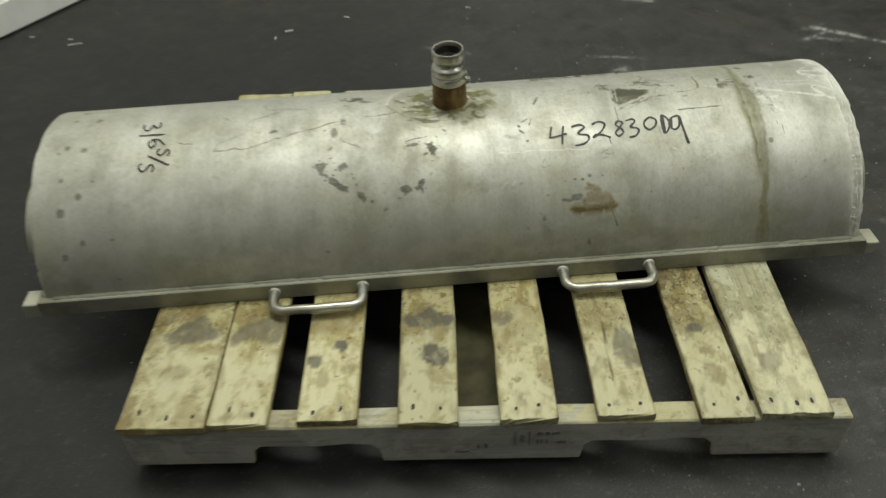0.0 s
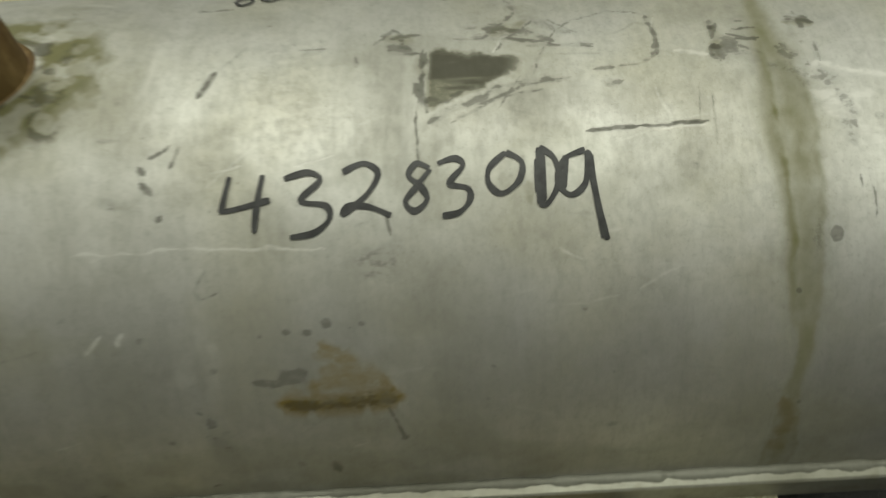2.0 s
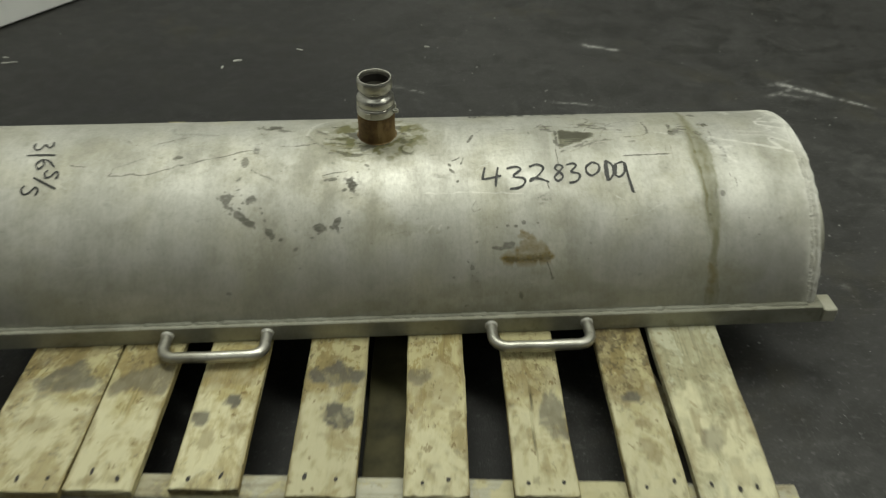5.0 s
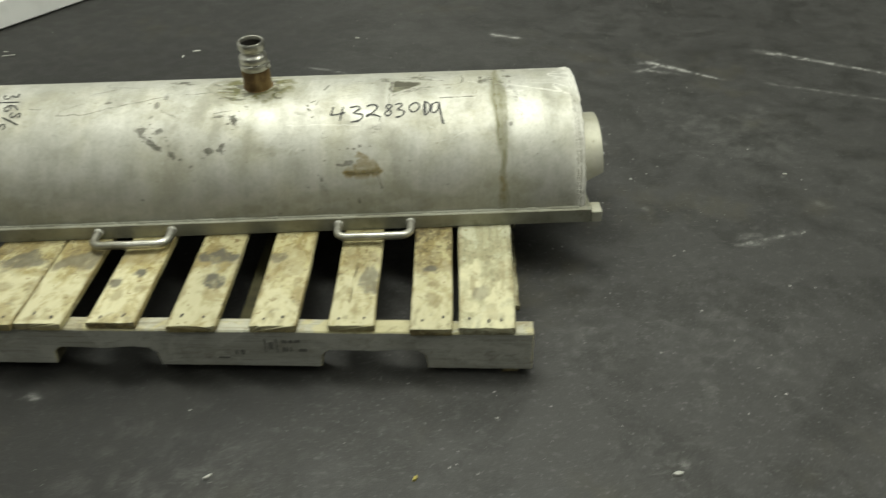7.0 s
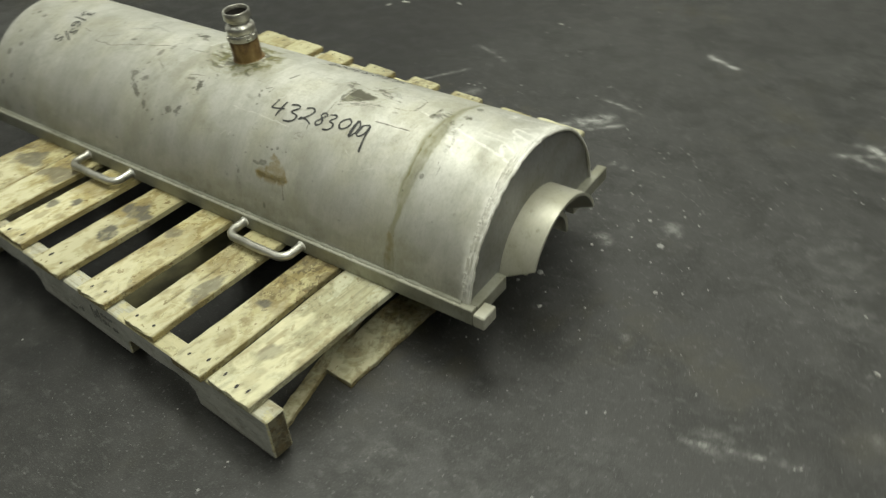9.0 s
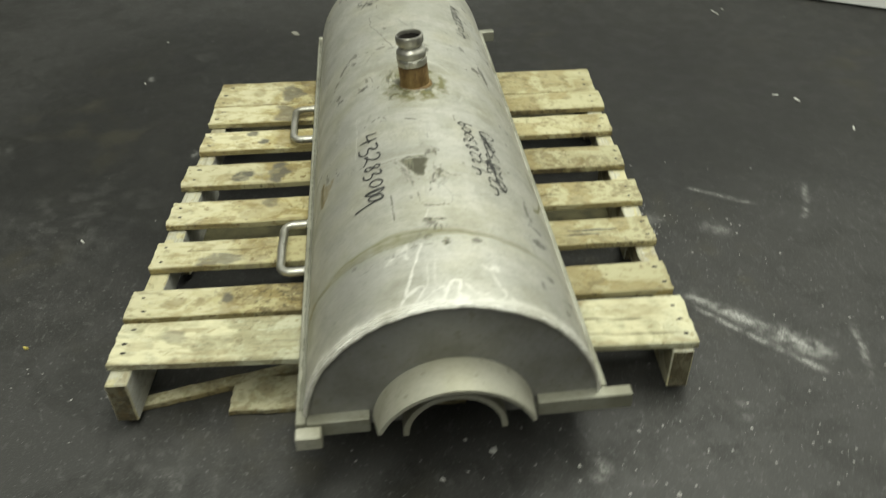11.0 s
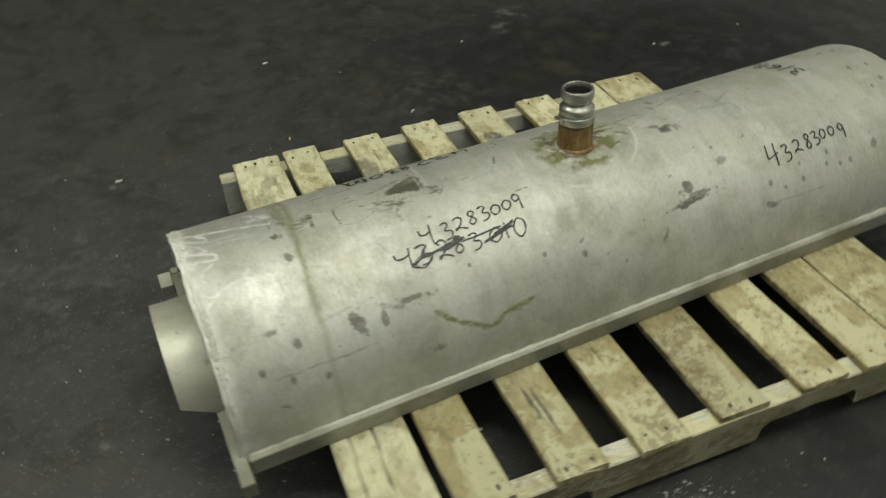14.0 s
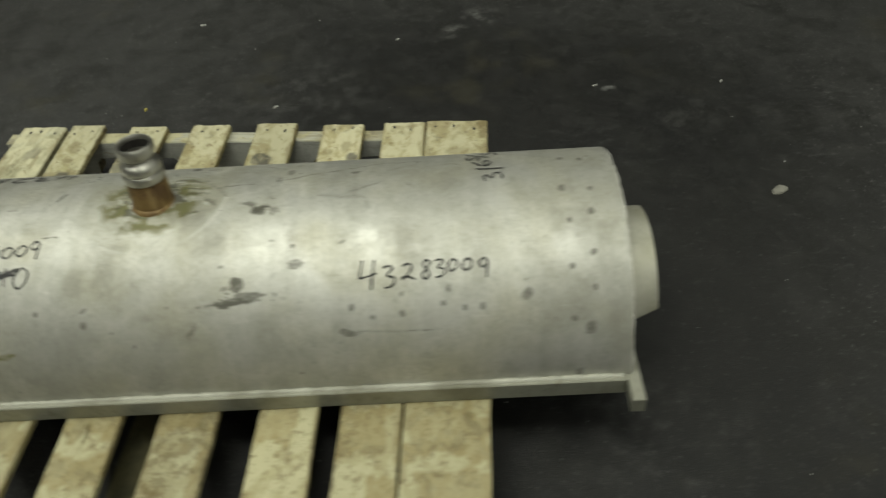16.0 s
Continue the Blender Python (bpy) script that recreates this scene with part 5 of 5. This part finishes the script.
def all_writing():
    digits("43283009", "of 43283009 in black marker on the steel",
            number("432830DP", (0.196, 0.233, 0.272, 0.310, 0.331, 0.363, 0.395, 0.409), (121, 122, 119.5, 119, 120, 117, 119, 125), (0.032, 0.034, 0.032, 0.020, 0.024, 0.025, 0.017, 0.031), (9, 10, 8.5, 7.5, 9, 6.5, 9, 15)), 0.0042)
    digits("43283009", "of 43283009 in black marker on the steel",
            number("Y3283009", (0.363, 0.326, 0.302, 0.276, 0.255, 0.233, 0.211, 0.191), (61, 62, 64, 65, 65, 66, 66.5, 65), (-0.026, -0.019, -0.022, -0.017, -0.019, -0.019, -0.018, -0.019), (10, 7.5, 6, 6, 6.5, 4.5, 4.5, 7.5)), 0.0030)
    digits("43283010", "of crossed-out 43283010 in black marker",
            number("Y3283010", (0.415, 0.380, 0.343, 0.316, 0.287, 0.252, 0.226, 0.207), (55, 55.5, 55, 55.5, 54.5, 55, 55, 54), (-0.034, -0.028, -0.024, -0.020, -0.020, -0.025, -0.012, -0.024), (9, 8, 8, 7, 7, 6, 7, 8))
            + [("~", 0.392, 56, -0.030, 5), ("0", 0.384, 54.5, -0.028, 5), ("~", 0.375, 58, -0.06, 3), ("~", 0.340, 58.5, -0.042, 4), ("~", 0.336, 58, -0.045, 3.5), ("~", 0.300, 59.5, -0.075, 1.5), ("~", 0.265, 56, -0.055, 5), ("~", 0.245, 58, -0.045, 4), ("~", 0.255, 57, -0.050, 3)], 0.0031)
    digits("43283009", "of 43283009 in black marker on the steel",
            number("43283009", (-0.322, -0.356, -0.386, -0.414, -0.433, -0.454, -0.475, -0.499), (47, 47.5, 50, 50, 50.5, 52.5, 52.5, 49.5), (-0.027, -0.020, -0.020, -0.016, -0.018, -0.015, -0.016, -0.018), (11, 8, 6, 7, 6.5, 4.5, 4.5, 7.5)), 0.0034)
    digits("316S/S", "of the sideways note 316 S/S in black marker",
            [("3", -0.536, 90.5, 0.026, 0.030), ("1", -0.538, 97.0, 0.024, 0.046), ("6", -0.516, 101.5, 0.030, 0.030), ("S", -0.497, 108.0, 0.022, 0.022), ("/", -0.512, 111.0, 0.028, 0.040), ("S", -0.525, 115.0, 0.024, 0.026)], 0.0034, True)

def shell():
    us = np.concatenate([np.linspace(U0, 0.08, 500, endpoint=False), np.linspace(0.08, U1, 780)])
    ts = np.radians(np.concatenate([np.linspace(1.0, 84.0, 240, endpoint=False), np.linspace(84.0, 162.0, 380, endpoint=False), np.linspace(162.0, 179.0, 46)]))
    nu, nt = len(us), len(ts)
    gu, gt = np.meshgrid(us, ts, indexing="ij")
    dent = 0.0012 * (fractal(gu * 7, gt * R * 7, 71, 3) - 0.5)
    rr = R + dent
    outer = np.stack([gu, rr * np.cos(gt), rr * np.sin(gt)], -1).reshape(-1, 3)
    n_o = len(outer)
    ku, kt = np.linspace(U0, U1, 12), np.radians(np.linspace(1.0, 179.0, 60))
    iu, it = np.meshgrid(ku, kt, indexing="ij")
    ri = R - 0.005
    inner = np.stack([iu, ri * np.cos(it), ri * np.sin(it)], -1).reshape(-1, 3)
    i, j = np.meshgrid(np.arange(nu - 1), np.arange(nt - 1), indexing="ij")
    a = (i * nt + j).ravel()
    faces = np.stack([a, a + nt, a + nt + 1, a + 1], -1)[:, ::-1].tolist()
    i, j = np.meshgrid(np.arange(11), np.arange(59), indexing="ij")
    b = (n_o + i * 60 + j).ravel()
    faces += np.stack([b, b + 1, b + 61, b + 60], -1)[:, ::-1].tolist()
    # rims and feet that close the sheet
    for row_o, row_i in ((0, 0), (nu - 1, 11)):
        o = [row_o * nt + int(np.argmin(np.abs(ts - a))) for a in kt]
        q = [n_o + row_i * 60 + k for k in range(60)]
        for k in range(59):
            faces.append((o[k], o[k + 1], q[k + 1], q[k]))
    verts = np.concatenate([outer, inner])
    ob = array_mesh("shell", verts, faces, STEEL_SHELL, tank, "dull silver rolled sheet with scratches, stains and marker writing")
    smooth(ob, 50)
    marks = shell_marks(gu, np.degrees(gt))
    for key, v in marks.items():
        put_attribute(ob.data, key, np.concatenate([np.clip(v, 0, 1).reshape(-1), np.zeros(len(inner))]))
    return ob


def half_ring(name, u0, u1, r_in, r_out, mat, label="", steps=72, lo=0.0, hi=180.0, cut=(0.0, 0.0)):
    """A solid half ring between two stations along the tank; cut: degrees by which its feet are trimmed at u0 and at u1."""
    bm = bmesh.new()
    rings = []
    for k in range(steps + 1):
        ends = []
        for trim in cut:
            a = radians(lo + trim + (hi - lo - 2 * trim) * k / steps)
            ends.append((math.cos(a), math.sin(a)))
        (c, s_), (c1, s1) = ends
        rings.append([bm.verts.new(p) for p in ((u0, r_in * c, r_in * s_), (u1, r_in * c1, r_in * s1), (u1, r_out * c1, r_out * s1), (u0, r_out * c, r_out * s_))])
    for p, q in zip(rings, rings[1:]):
        for k in range(4):
            bm.faces.new((p[k], p[(k + 1) % 4], q[(k + 1) % 4], q[k]))
    bm.faces.new(rings[0])
    bm.faces.new(list(reversed(rings[-1])))
    bmesh.ops.recalc_face_normals(bm, faces=list(bm.faces))
    ob = part(name, bm, mat, tank, label)
    return smooth(ob, 40)


def weld_bead(name, u, r, lo, hi, size, seed, along=1.0, out=0.45):
    """A lumpy hand-laid weld seam round the end of the shell."""
    steps, sides = 420, 8
    verts, faces = [], []
    for k in range(steps + 1):
        a = radians(lo + (hi - lo) * k / steps)
        lump = size * (0.20 + 0.45 * float(noise2(np.array(k * 0.75), np.array(3.0), seed)) + 0.40 * float(noise2(np.array(k * 0.21), np.array(5.0), seed)) + 0.55 * float(noise2(np.array(k * 0.05), np.array(8.0), seed)))
        stray = 0.0022 * (float(noise2(np.array(k * 0.11), np.array(21.0), seed)) - 0.5)
        for q in range(sides):
            w = 2 * math.pi * q / sides
            rr = r + lump * out * math.sin(w)
            verts.append((u + stray + lump * along * math.cos(w), rr * math.cos(a), rr * math.sin(a)))
    for k in range(steps):
        for q in range(sides):
            faces.append((k * sides + q, (k + 1) * sides + q, (k + 1) * sides + (q + 1) % sides, k * sides + (q + 1) % sides))
    return smooth(array_mesh(name, verts, faces, STEEL_WELD, tank, "bright lumpy weld seam"), 0)


def bar(name, bounds, mat=STEEL_BAR, bevel=0.0015, label="", parent=tank):
    return part(name, box_bm(*bounds, bevel=bevel), mat, parent, label)


def rod_handle(u0, u1):
    y_in, y_out, z, r = -0.243, -0.294, 0.017, 0.022
    pts = [(u0, y_in, z), (u0, y_out + r, z)]
    for k in range(1, 7):
        a = math.pi / 2 * k / 6
        pts.append((u0 + r - r * math.cos(a), y_out + r - r * math.sin(a), z))
    for q in (0.3, 0.5, 0.7):
        pts.append((u0 + (u1 - u0) * q, y_out + 0.001 * math.sin(9 * q), z))
    for k in range(7):
        a = math.pi / 2 * k / 6
        pts.append((u1 - r + r * math.sin(a), y_out + r - r * math.cos(a), z))
    pts.append((u1, y_in, z))
    handle = smooth(part("handle", tube_bm(pts, 0.0088), STEEL_HANDLE, tank, "bent polished steel rod handle"), 60)
    for u in (u0, u1):
        bm = lathe_bm([(0.004, 0.0), (0.0108, 0.0), (0.0104, 0.002), (0.0090, 0.004), (0.004, 0.006)], 20)
        ring = part("weld", bm, STEEL_WELD, handle)
        ring.matrix_basis = Matrix.Translation((u, -0.2435, z)) @ Matrix.Rotation(math.pi / 2, 4, "X")


def nozzle():
    """A rusty pipe stub that leans a little to the front, with a grooved hose adapter screwed on."""
    u, top, lean = 0.020, R - 0.003, radians(4.0)
    pipe = part("pipe_nipple", lathe_bm([(0.0245, -0.006), (0.0308, -0.006), (0.0306, 0.0415), (0.0300, 0.0425), (0.0300, 0.0437), (0.0304, 0.0445), (0.0299, 0.0457), (0.0299, 0.0475), (0.0245, 0.0475)], 56), RUST, tank, "short rusty brown threaded pipe")
    smooth(pipe, 35)
    pipe.location, pipe.rotation_euler = (u, 0, top), (lean, 0, 0)
    ring = part("weld", lathe_bm([(0.030, -0.004), (0.0365, -0.003), (0.0352, 0.0012), (0.0332, 0.0032), (0.0306, 0.0042)], 56), RUST, pipe)
    smooth(ring, 60)
    cp = part("coupling", lathe_bm([(0.0222, 0.0645), (0.0290, 0.0645), (0.0302, 0.0655), (0.0307, 0.0680), (0.0306, 0.0745), (0.0298, 0.0775), (0.0280, 0.0800), (0.0257, 0.0820), (0.0240, 0.0842), (0.0233, 0.0868),
                                    (0.0236, 0.0892), (0.0250, 0.0913), (0.0270, 0.0928), (0.0284, 0.0942), (0.0287, 0.0965), (0.0286, 0.1060), (0.0280, 0.1095), (0.0266, 0.1113), (0.0250, 0.1110), (0.0242, 0.1095), (0.0236, 0.1050)], 64), ALUMINIUM, tank, "scuffed cast aluminium hose coupling with open mouth")
    smooth(cp, 30)
    cp.location, cp.rotation_euler = (u, 0, top), (lean, 0, 0)
    collar = lathe_bm([(0.0230, 0.0478), (0.0296, 0.0478), (0.0308, 0.0490), (0.0312, 0.0510), (0.0312, 0.0600), (0.0306, 0.0622), (0.0296, 0.0632), (0.0230, 0.0640)], 64)
    smooth(part("base_collar", collar, ALUMINIUM, cp), 30)
    # cast ribs on the collar, and one worn lug
    for k in range(3):
        a = 2.2 + k * 2.1
        rib = part("rib", box_bm(-0.0045, 0.0045, -0.0016, 0.0016, 0.0500, 0.0612, 0.0007), ALUMINIUM, cp)
        rib.location, rib.rotation_euler = (0.0316 * math.cos(a), 0.0316 * math.sin(a), 0), (0, 0, a + math.pi / 2)
    lug_ob = smooth(part("lug", lathe_bm([(0.0020, -0.002), (0.0048, -0.002), (0.0048, 0.002), (0.0020, 0.002)], 20), ALUMINIUM, cp), 40)
    lug_ob.location = (0.0325, -0.013, 0.056)
    # dark disc and liner added as the shade inside the open pipe
    plug = bmesh.new()
    bmesh.ops.create_circle(plug, cap_ends=True, segments=40, radius=0.0243)
    part("bore_shade_disc", plug, NAIL, pipe).location = (0, 0, 0.001)
    bore = lathe_bm([(0.0231, 0.004), (0.0234, 0.004), (0.0234, 0.1035), (0.0231, 0.1035)], 48)
    smooth(part("bore_shade_liner", bore, NAIL, cp, "dark liner standing for the shade inside the coupling"), 40)


def build_tank():
    shell()
    for side, end in ((1, U1), (-1, U0)):
        e = end - side * 0.0035
        half_ring("end_plate", min(e, e - side * 0.006), max(e, e - side * 0.006), 0.0775, R - 0.0045, STEEL_END, "flat dull grey end plate with a round notch")
        half_ring("collar", min(e - side * 0.004, e + side * 0.067), max(e - side * 0.004, e + side * 0.067), 0.1228, 0.1288, STEEL_COLLAR, "pale half-round shaft collar with slanted feet", lo=6.0, hi=174.0, cut=(0.0, 17.0) if side > 0 else (17.0, 0.0))
        half_ring("inner_ring", min(e - side * 0.050, e + side * 0.032), max(e - side * 0.050, e + side * 0.032), 0.0725, 0.0815, STEEL_COLLAR, "narrow pale inner ring round the shaft opening")
        weld_bead("weld_seam", end + side * 0.0002, R - 0.0034, 6, 174, 0.0031, 5 + side, 0.8, 0.95)
        if side > 0:
            weld_bead("weld_seam", end - 0.0070, R - 0.0006, 20, 174, 0.0042, 9, 0.9, 0.50)
            weld_bead("weld_seam", end - 0.0135, R - 0.0006, 96, 171, 0.0036, 13, 1.0, 0.45)
            weld_bead("weld_seam", end - 0.0125, R - 0.0008, 38, 74, 0.0030, 17, 1.0, 0.45)
        out = sorted((end - side * 0.006, end + side * 0.015))
        bar("end_bar", (out[0], out[1], -0.2275, -0.131, 0.001, 0.0315), label="flat steel bar under the end plate")
        bar("end_bar", (out[0], out[1], 0.131, 0.281, 0.001, 0.0315), label="flat steel bar under the end plate, its end sticking out")
    bar("side_rail", (U0 - 0.016, U1 + 0.014, -0.2445, -0.2285, 0.0, 0.033), label="dirty flat bar along the foot of the tank")
    bar("end_block", (U1 + 0.0155, U1 + 0.039, -0.2450, -0.205, 0.0, 0.027), STEEL_COLLAR, 0.002, "pale steel block welded to the rail's end")
    bar("end_block", (U0 - 0.043, U0 - 0.0165, -0.2450, -0.205, 0.0, 0.030), STEEL_COLLAR, 0.002, "pale steel block welded to the rail's end")
    bar("side_rail", (U0 + 0.007, U1 - 0.007, 0.2285, 0.2445, 0.0, 0.033), label="dirty flat bar along the foot of the tank")
    for y, seed in ((-0.2345, 3), (0.2345, 4)):
        verts, faces, n = [], [], 620
        for k in range(n + 1):
            u = U0 + 0.012 + (U1 - U0 - 0.024) * k / n
            w = 0.0044 * (0.45 + 0.7 * float(noise2(np.array(k * 0.23), np.array(1.0), seed)) + 0.28 * float(noise2(np.array(k * 0.8), np.array(4.0), seed)))
            for q in range(5):
                a = math.pi * q / 4
                verts.append((u, y + w * math.cos(a), 0.0325 + w * 0.75 * math.sin(a)))
        for k in range(n):
            for q in range(4):
                faces.append((k * 5 + q, (k + 1) * 5 + q, (k + 1) * 5 + q + 1, k * 5 + q + 1))
        smooth(array_mesh("rail_weld", verts, faces, STEEL_SEAM if y < 0 else STEEL_SEAM_PALE, tank, "rough weld line along the foot of the shell"), 0)
    rod_handle(-0.317, -0.161)
    rod_handle(0.196, 0.351)
    nozzle()


build_tank()

all_writing()


# ---- litter on the floor ----
def scrap(name, x, y, length, width, turn, mat, label, category, thick=0.003, seed=0):
    """A torn flat scrap with an uneven outline, lying on the floor."""
    rng = random.Random(seed)
    bm = bmesh.new()
    pts = []
    for k in range(10):
        a = 2 * math.pi * k / 10
        q = rng.uniform(0.7, 1.1)
        pts.append((q * length / 2 * math.cos(a), q * width / 2 * math.sin(a)))
    lo = [bm.verts.new((px, py, 0.0004)) for px, py in pts]
    hi = [bm.verts.new((px * 0.9, py * 0.9, thick * rng.uniform(0.6, 1.2))) for px, py in pts]
    bm.faces.new(list(reversed(lo)))
    bm.faces.new(hi)
    for k in range(10):
        bm.faces.new((lo[k], lo[(k + 1) % 10], hi[(k + 1) % 10], hi[k]))
    ob = part(name, bm, mat)
    ob.matrix_world = pose(x, y, 0, 0, 0, turn)
    return tagged(ob, label, category, "floor litter")


LEAF = plain("pale_paper", (0.25, 0.242, 0.205), 0.8, 0.3, 40.0)
YELLOW = plain("yellow_plastic", (0.46, 0.39, 0.09), 0.6, 0.2, 40.0)
scrap("paper_scrap", -0.64, 0.10, 0.048, 0.028, 20, LEAF, "torn pale paper scrap on the dark floor", "scrap", 0.004, 1)
scrap("yellow_scrap", 0.91, -0.245, 0.011, 0.007, 70, YELLOW, "small yellow plastic scrap on the dark floor", "scrap", 0.004, 2)
for k, (x, y, n, w, turn) in enumerate((
    (-0.015, 1.64, 0.045, 0.016, 15), (-0.70, 1.605, 0.085, 0.012, 14), (-0.73, 1.64, 0.03, 0.012, 10), (0.16, 1.73, 0.04, 0.016, -20), (0.56, 1.765, 0.03, 0.012, -10),
    (0.56, -0.25, 0.028, 0.012, 40), (1.35, -0.225, 0.030, 0.018, 10), (0.88, -0.70, 0.030, 0.012, 10), (0.82, 0.81, 0.018, 0.012, 0), (-0.275, -0.33, 0.026, 0.010, 20),
    (-0.60, -0.34, 0.020, 0.012, 60), (-0.87, 1.67, 0.035, 0.014, 20), (1.83, 0.765, 0.022, 0.012, -20), (-0.05, 1.59, 0.03, 0.012, 80), (1.24, 0.80, 0.010, 0.010, 30), (0.27, -0.59, 0.018, 0.008, 30),
)):
    scrap("pale_chip", x, y, n * 0.65, w * 0.5, turn, PALE_BIT, "small pale chip lying on the dark floor", "chip", 0.004, 20 + k)


def specks():
    """Countless pale crumbs over the floor."""
    rng = random.Random(77)
    verts, faces = [], []
    spots = [(rng.uniform(-1.4, 3.0), rng.uniform(-1.5, 2.6), 1.0) for _ in range(420)]
    for cx, cy, spread, n in ((0.58, 1.055, 0.022, 90), (0.55, 1.08, 0.05, 60), (1.30, 1.08, 0.14, 110), (0.55, 1.12, 0.10, 50), (1.25, 0.9, 0.25, 90), (1.0, 1.3, 0.2, 50), (1.5, 0.45, 0.35, 120), (0.9, 1.7, 0.4, 60), (1.5, 1.6, 0.3, 60), (1.15, 0.0, 0.2, 40)):
        spots += [(rng.gauss(cx, spread), rng.gauss(cy, spread), 0.9) for _ in range(n)]
    # larger flakes by the open end
    spots += [(x, y, 3.0) for x, y in ((1.175, 0.613), (1.255, 0.573), (1.313, 0.830), (1.154, 0.712), (1.170, 0.915), (1.20, 0.66), (1.33, 0.62), (1.16, 0.78), (1.30, 0.95), (1.36, 0.88), (1.42, 0.74), (1.22, 1.02))]
    for x, y, f in spots:
        if -0.03 < x < 1.13 and -0.01 < y < 1.03 and rng.random() < 0.6:
            continue
        r = f * rng.choice((0.0009, 0.0010, 0.0012, 0.0014, 0.0018, 0.0032))
        turn, n = rng.uniform(0, 6), 5
        base = len(verts)
        for k in range(n):
            a = turn + 2 * math.pi * k / n
            q = rng.uniform(0.6, 1.2) * r
            verts.append((x + q * math.cos(a), y + q * math.sin(a), 0.0003))
        verts.append((x, y, 0.0003 + r * 0.7))
        faces += [(base + k, base + (k + 1) % n, base + n) for k in range(n)]
    ob = array_mesh("floor_crumbs", verts, faces, CHIP)
    return tagged(ob, "pale crumbs and grit scattered over the dark floor", "grit", kind="stuff")


specks()
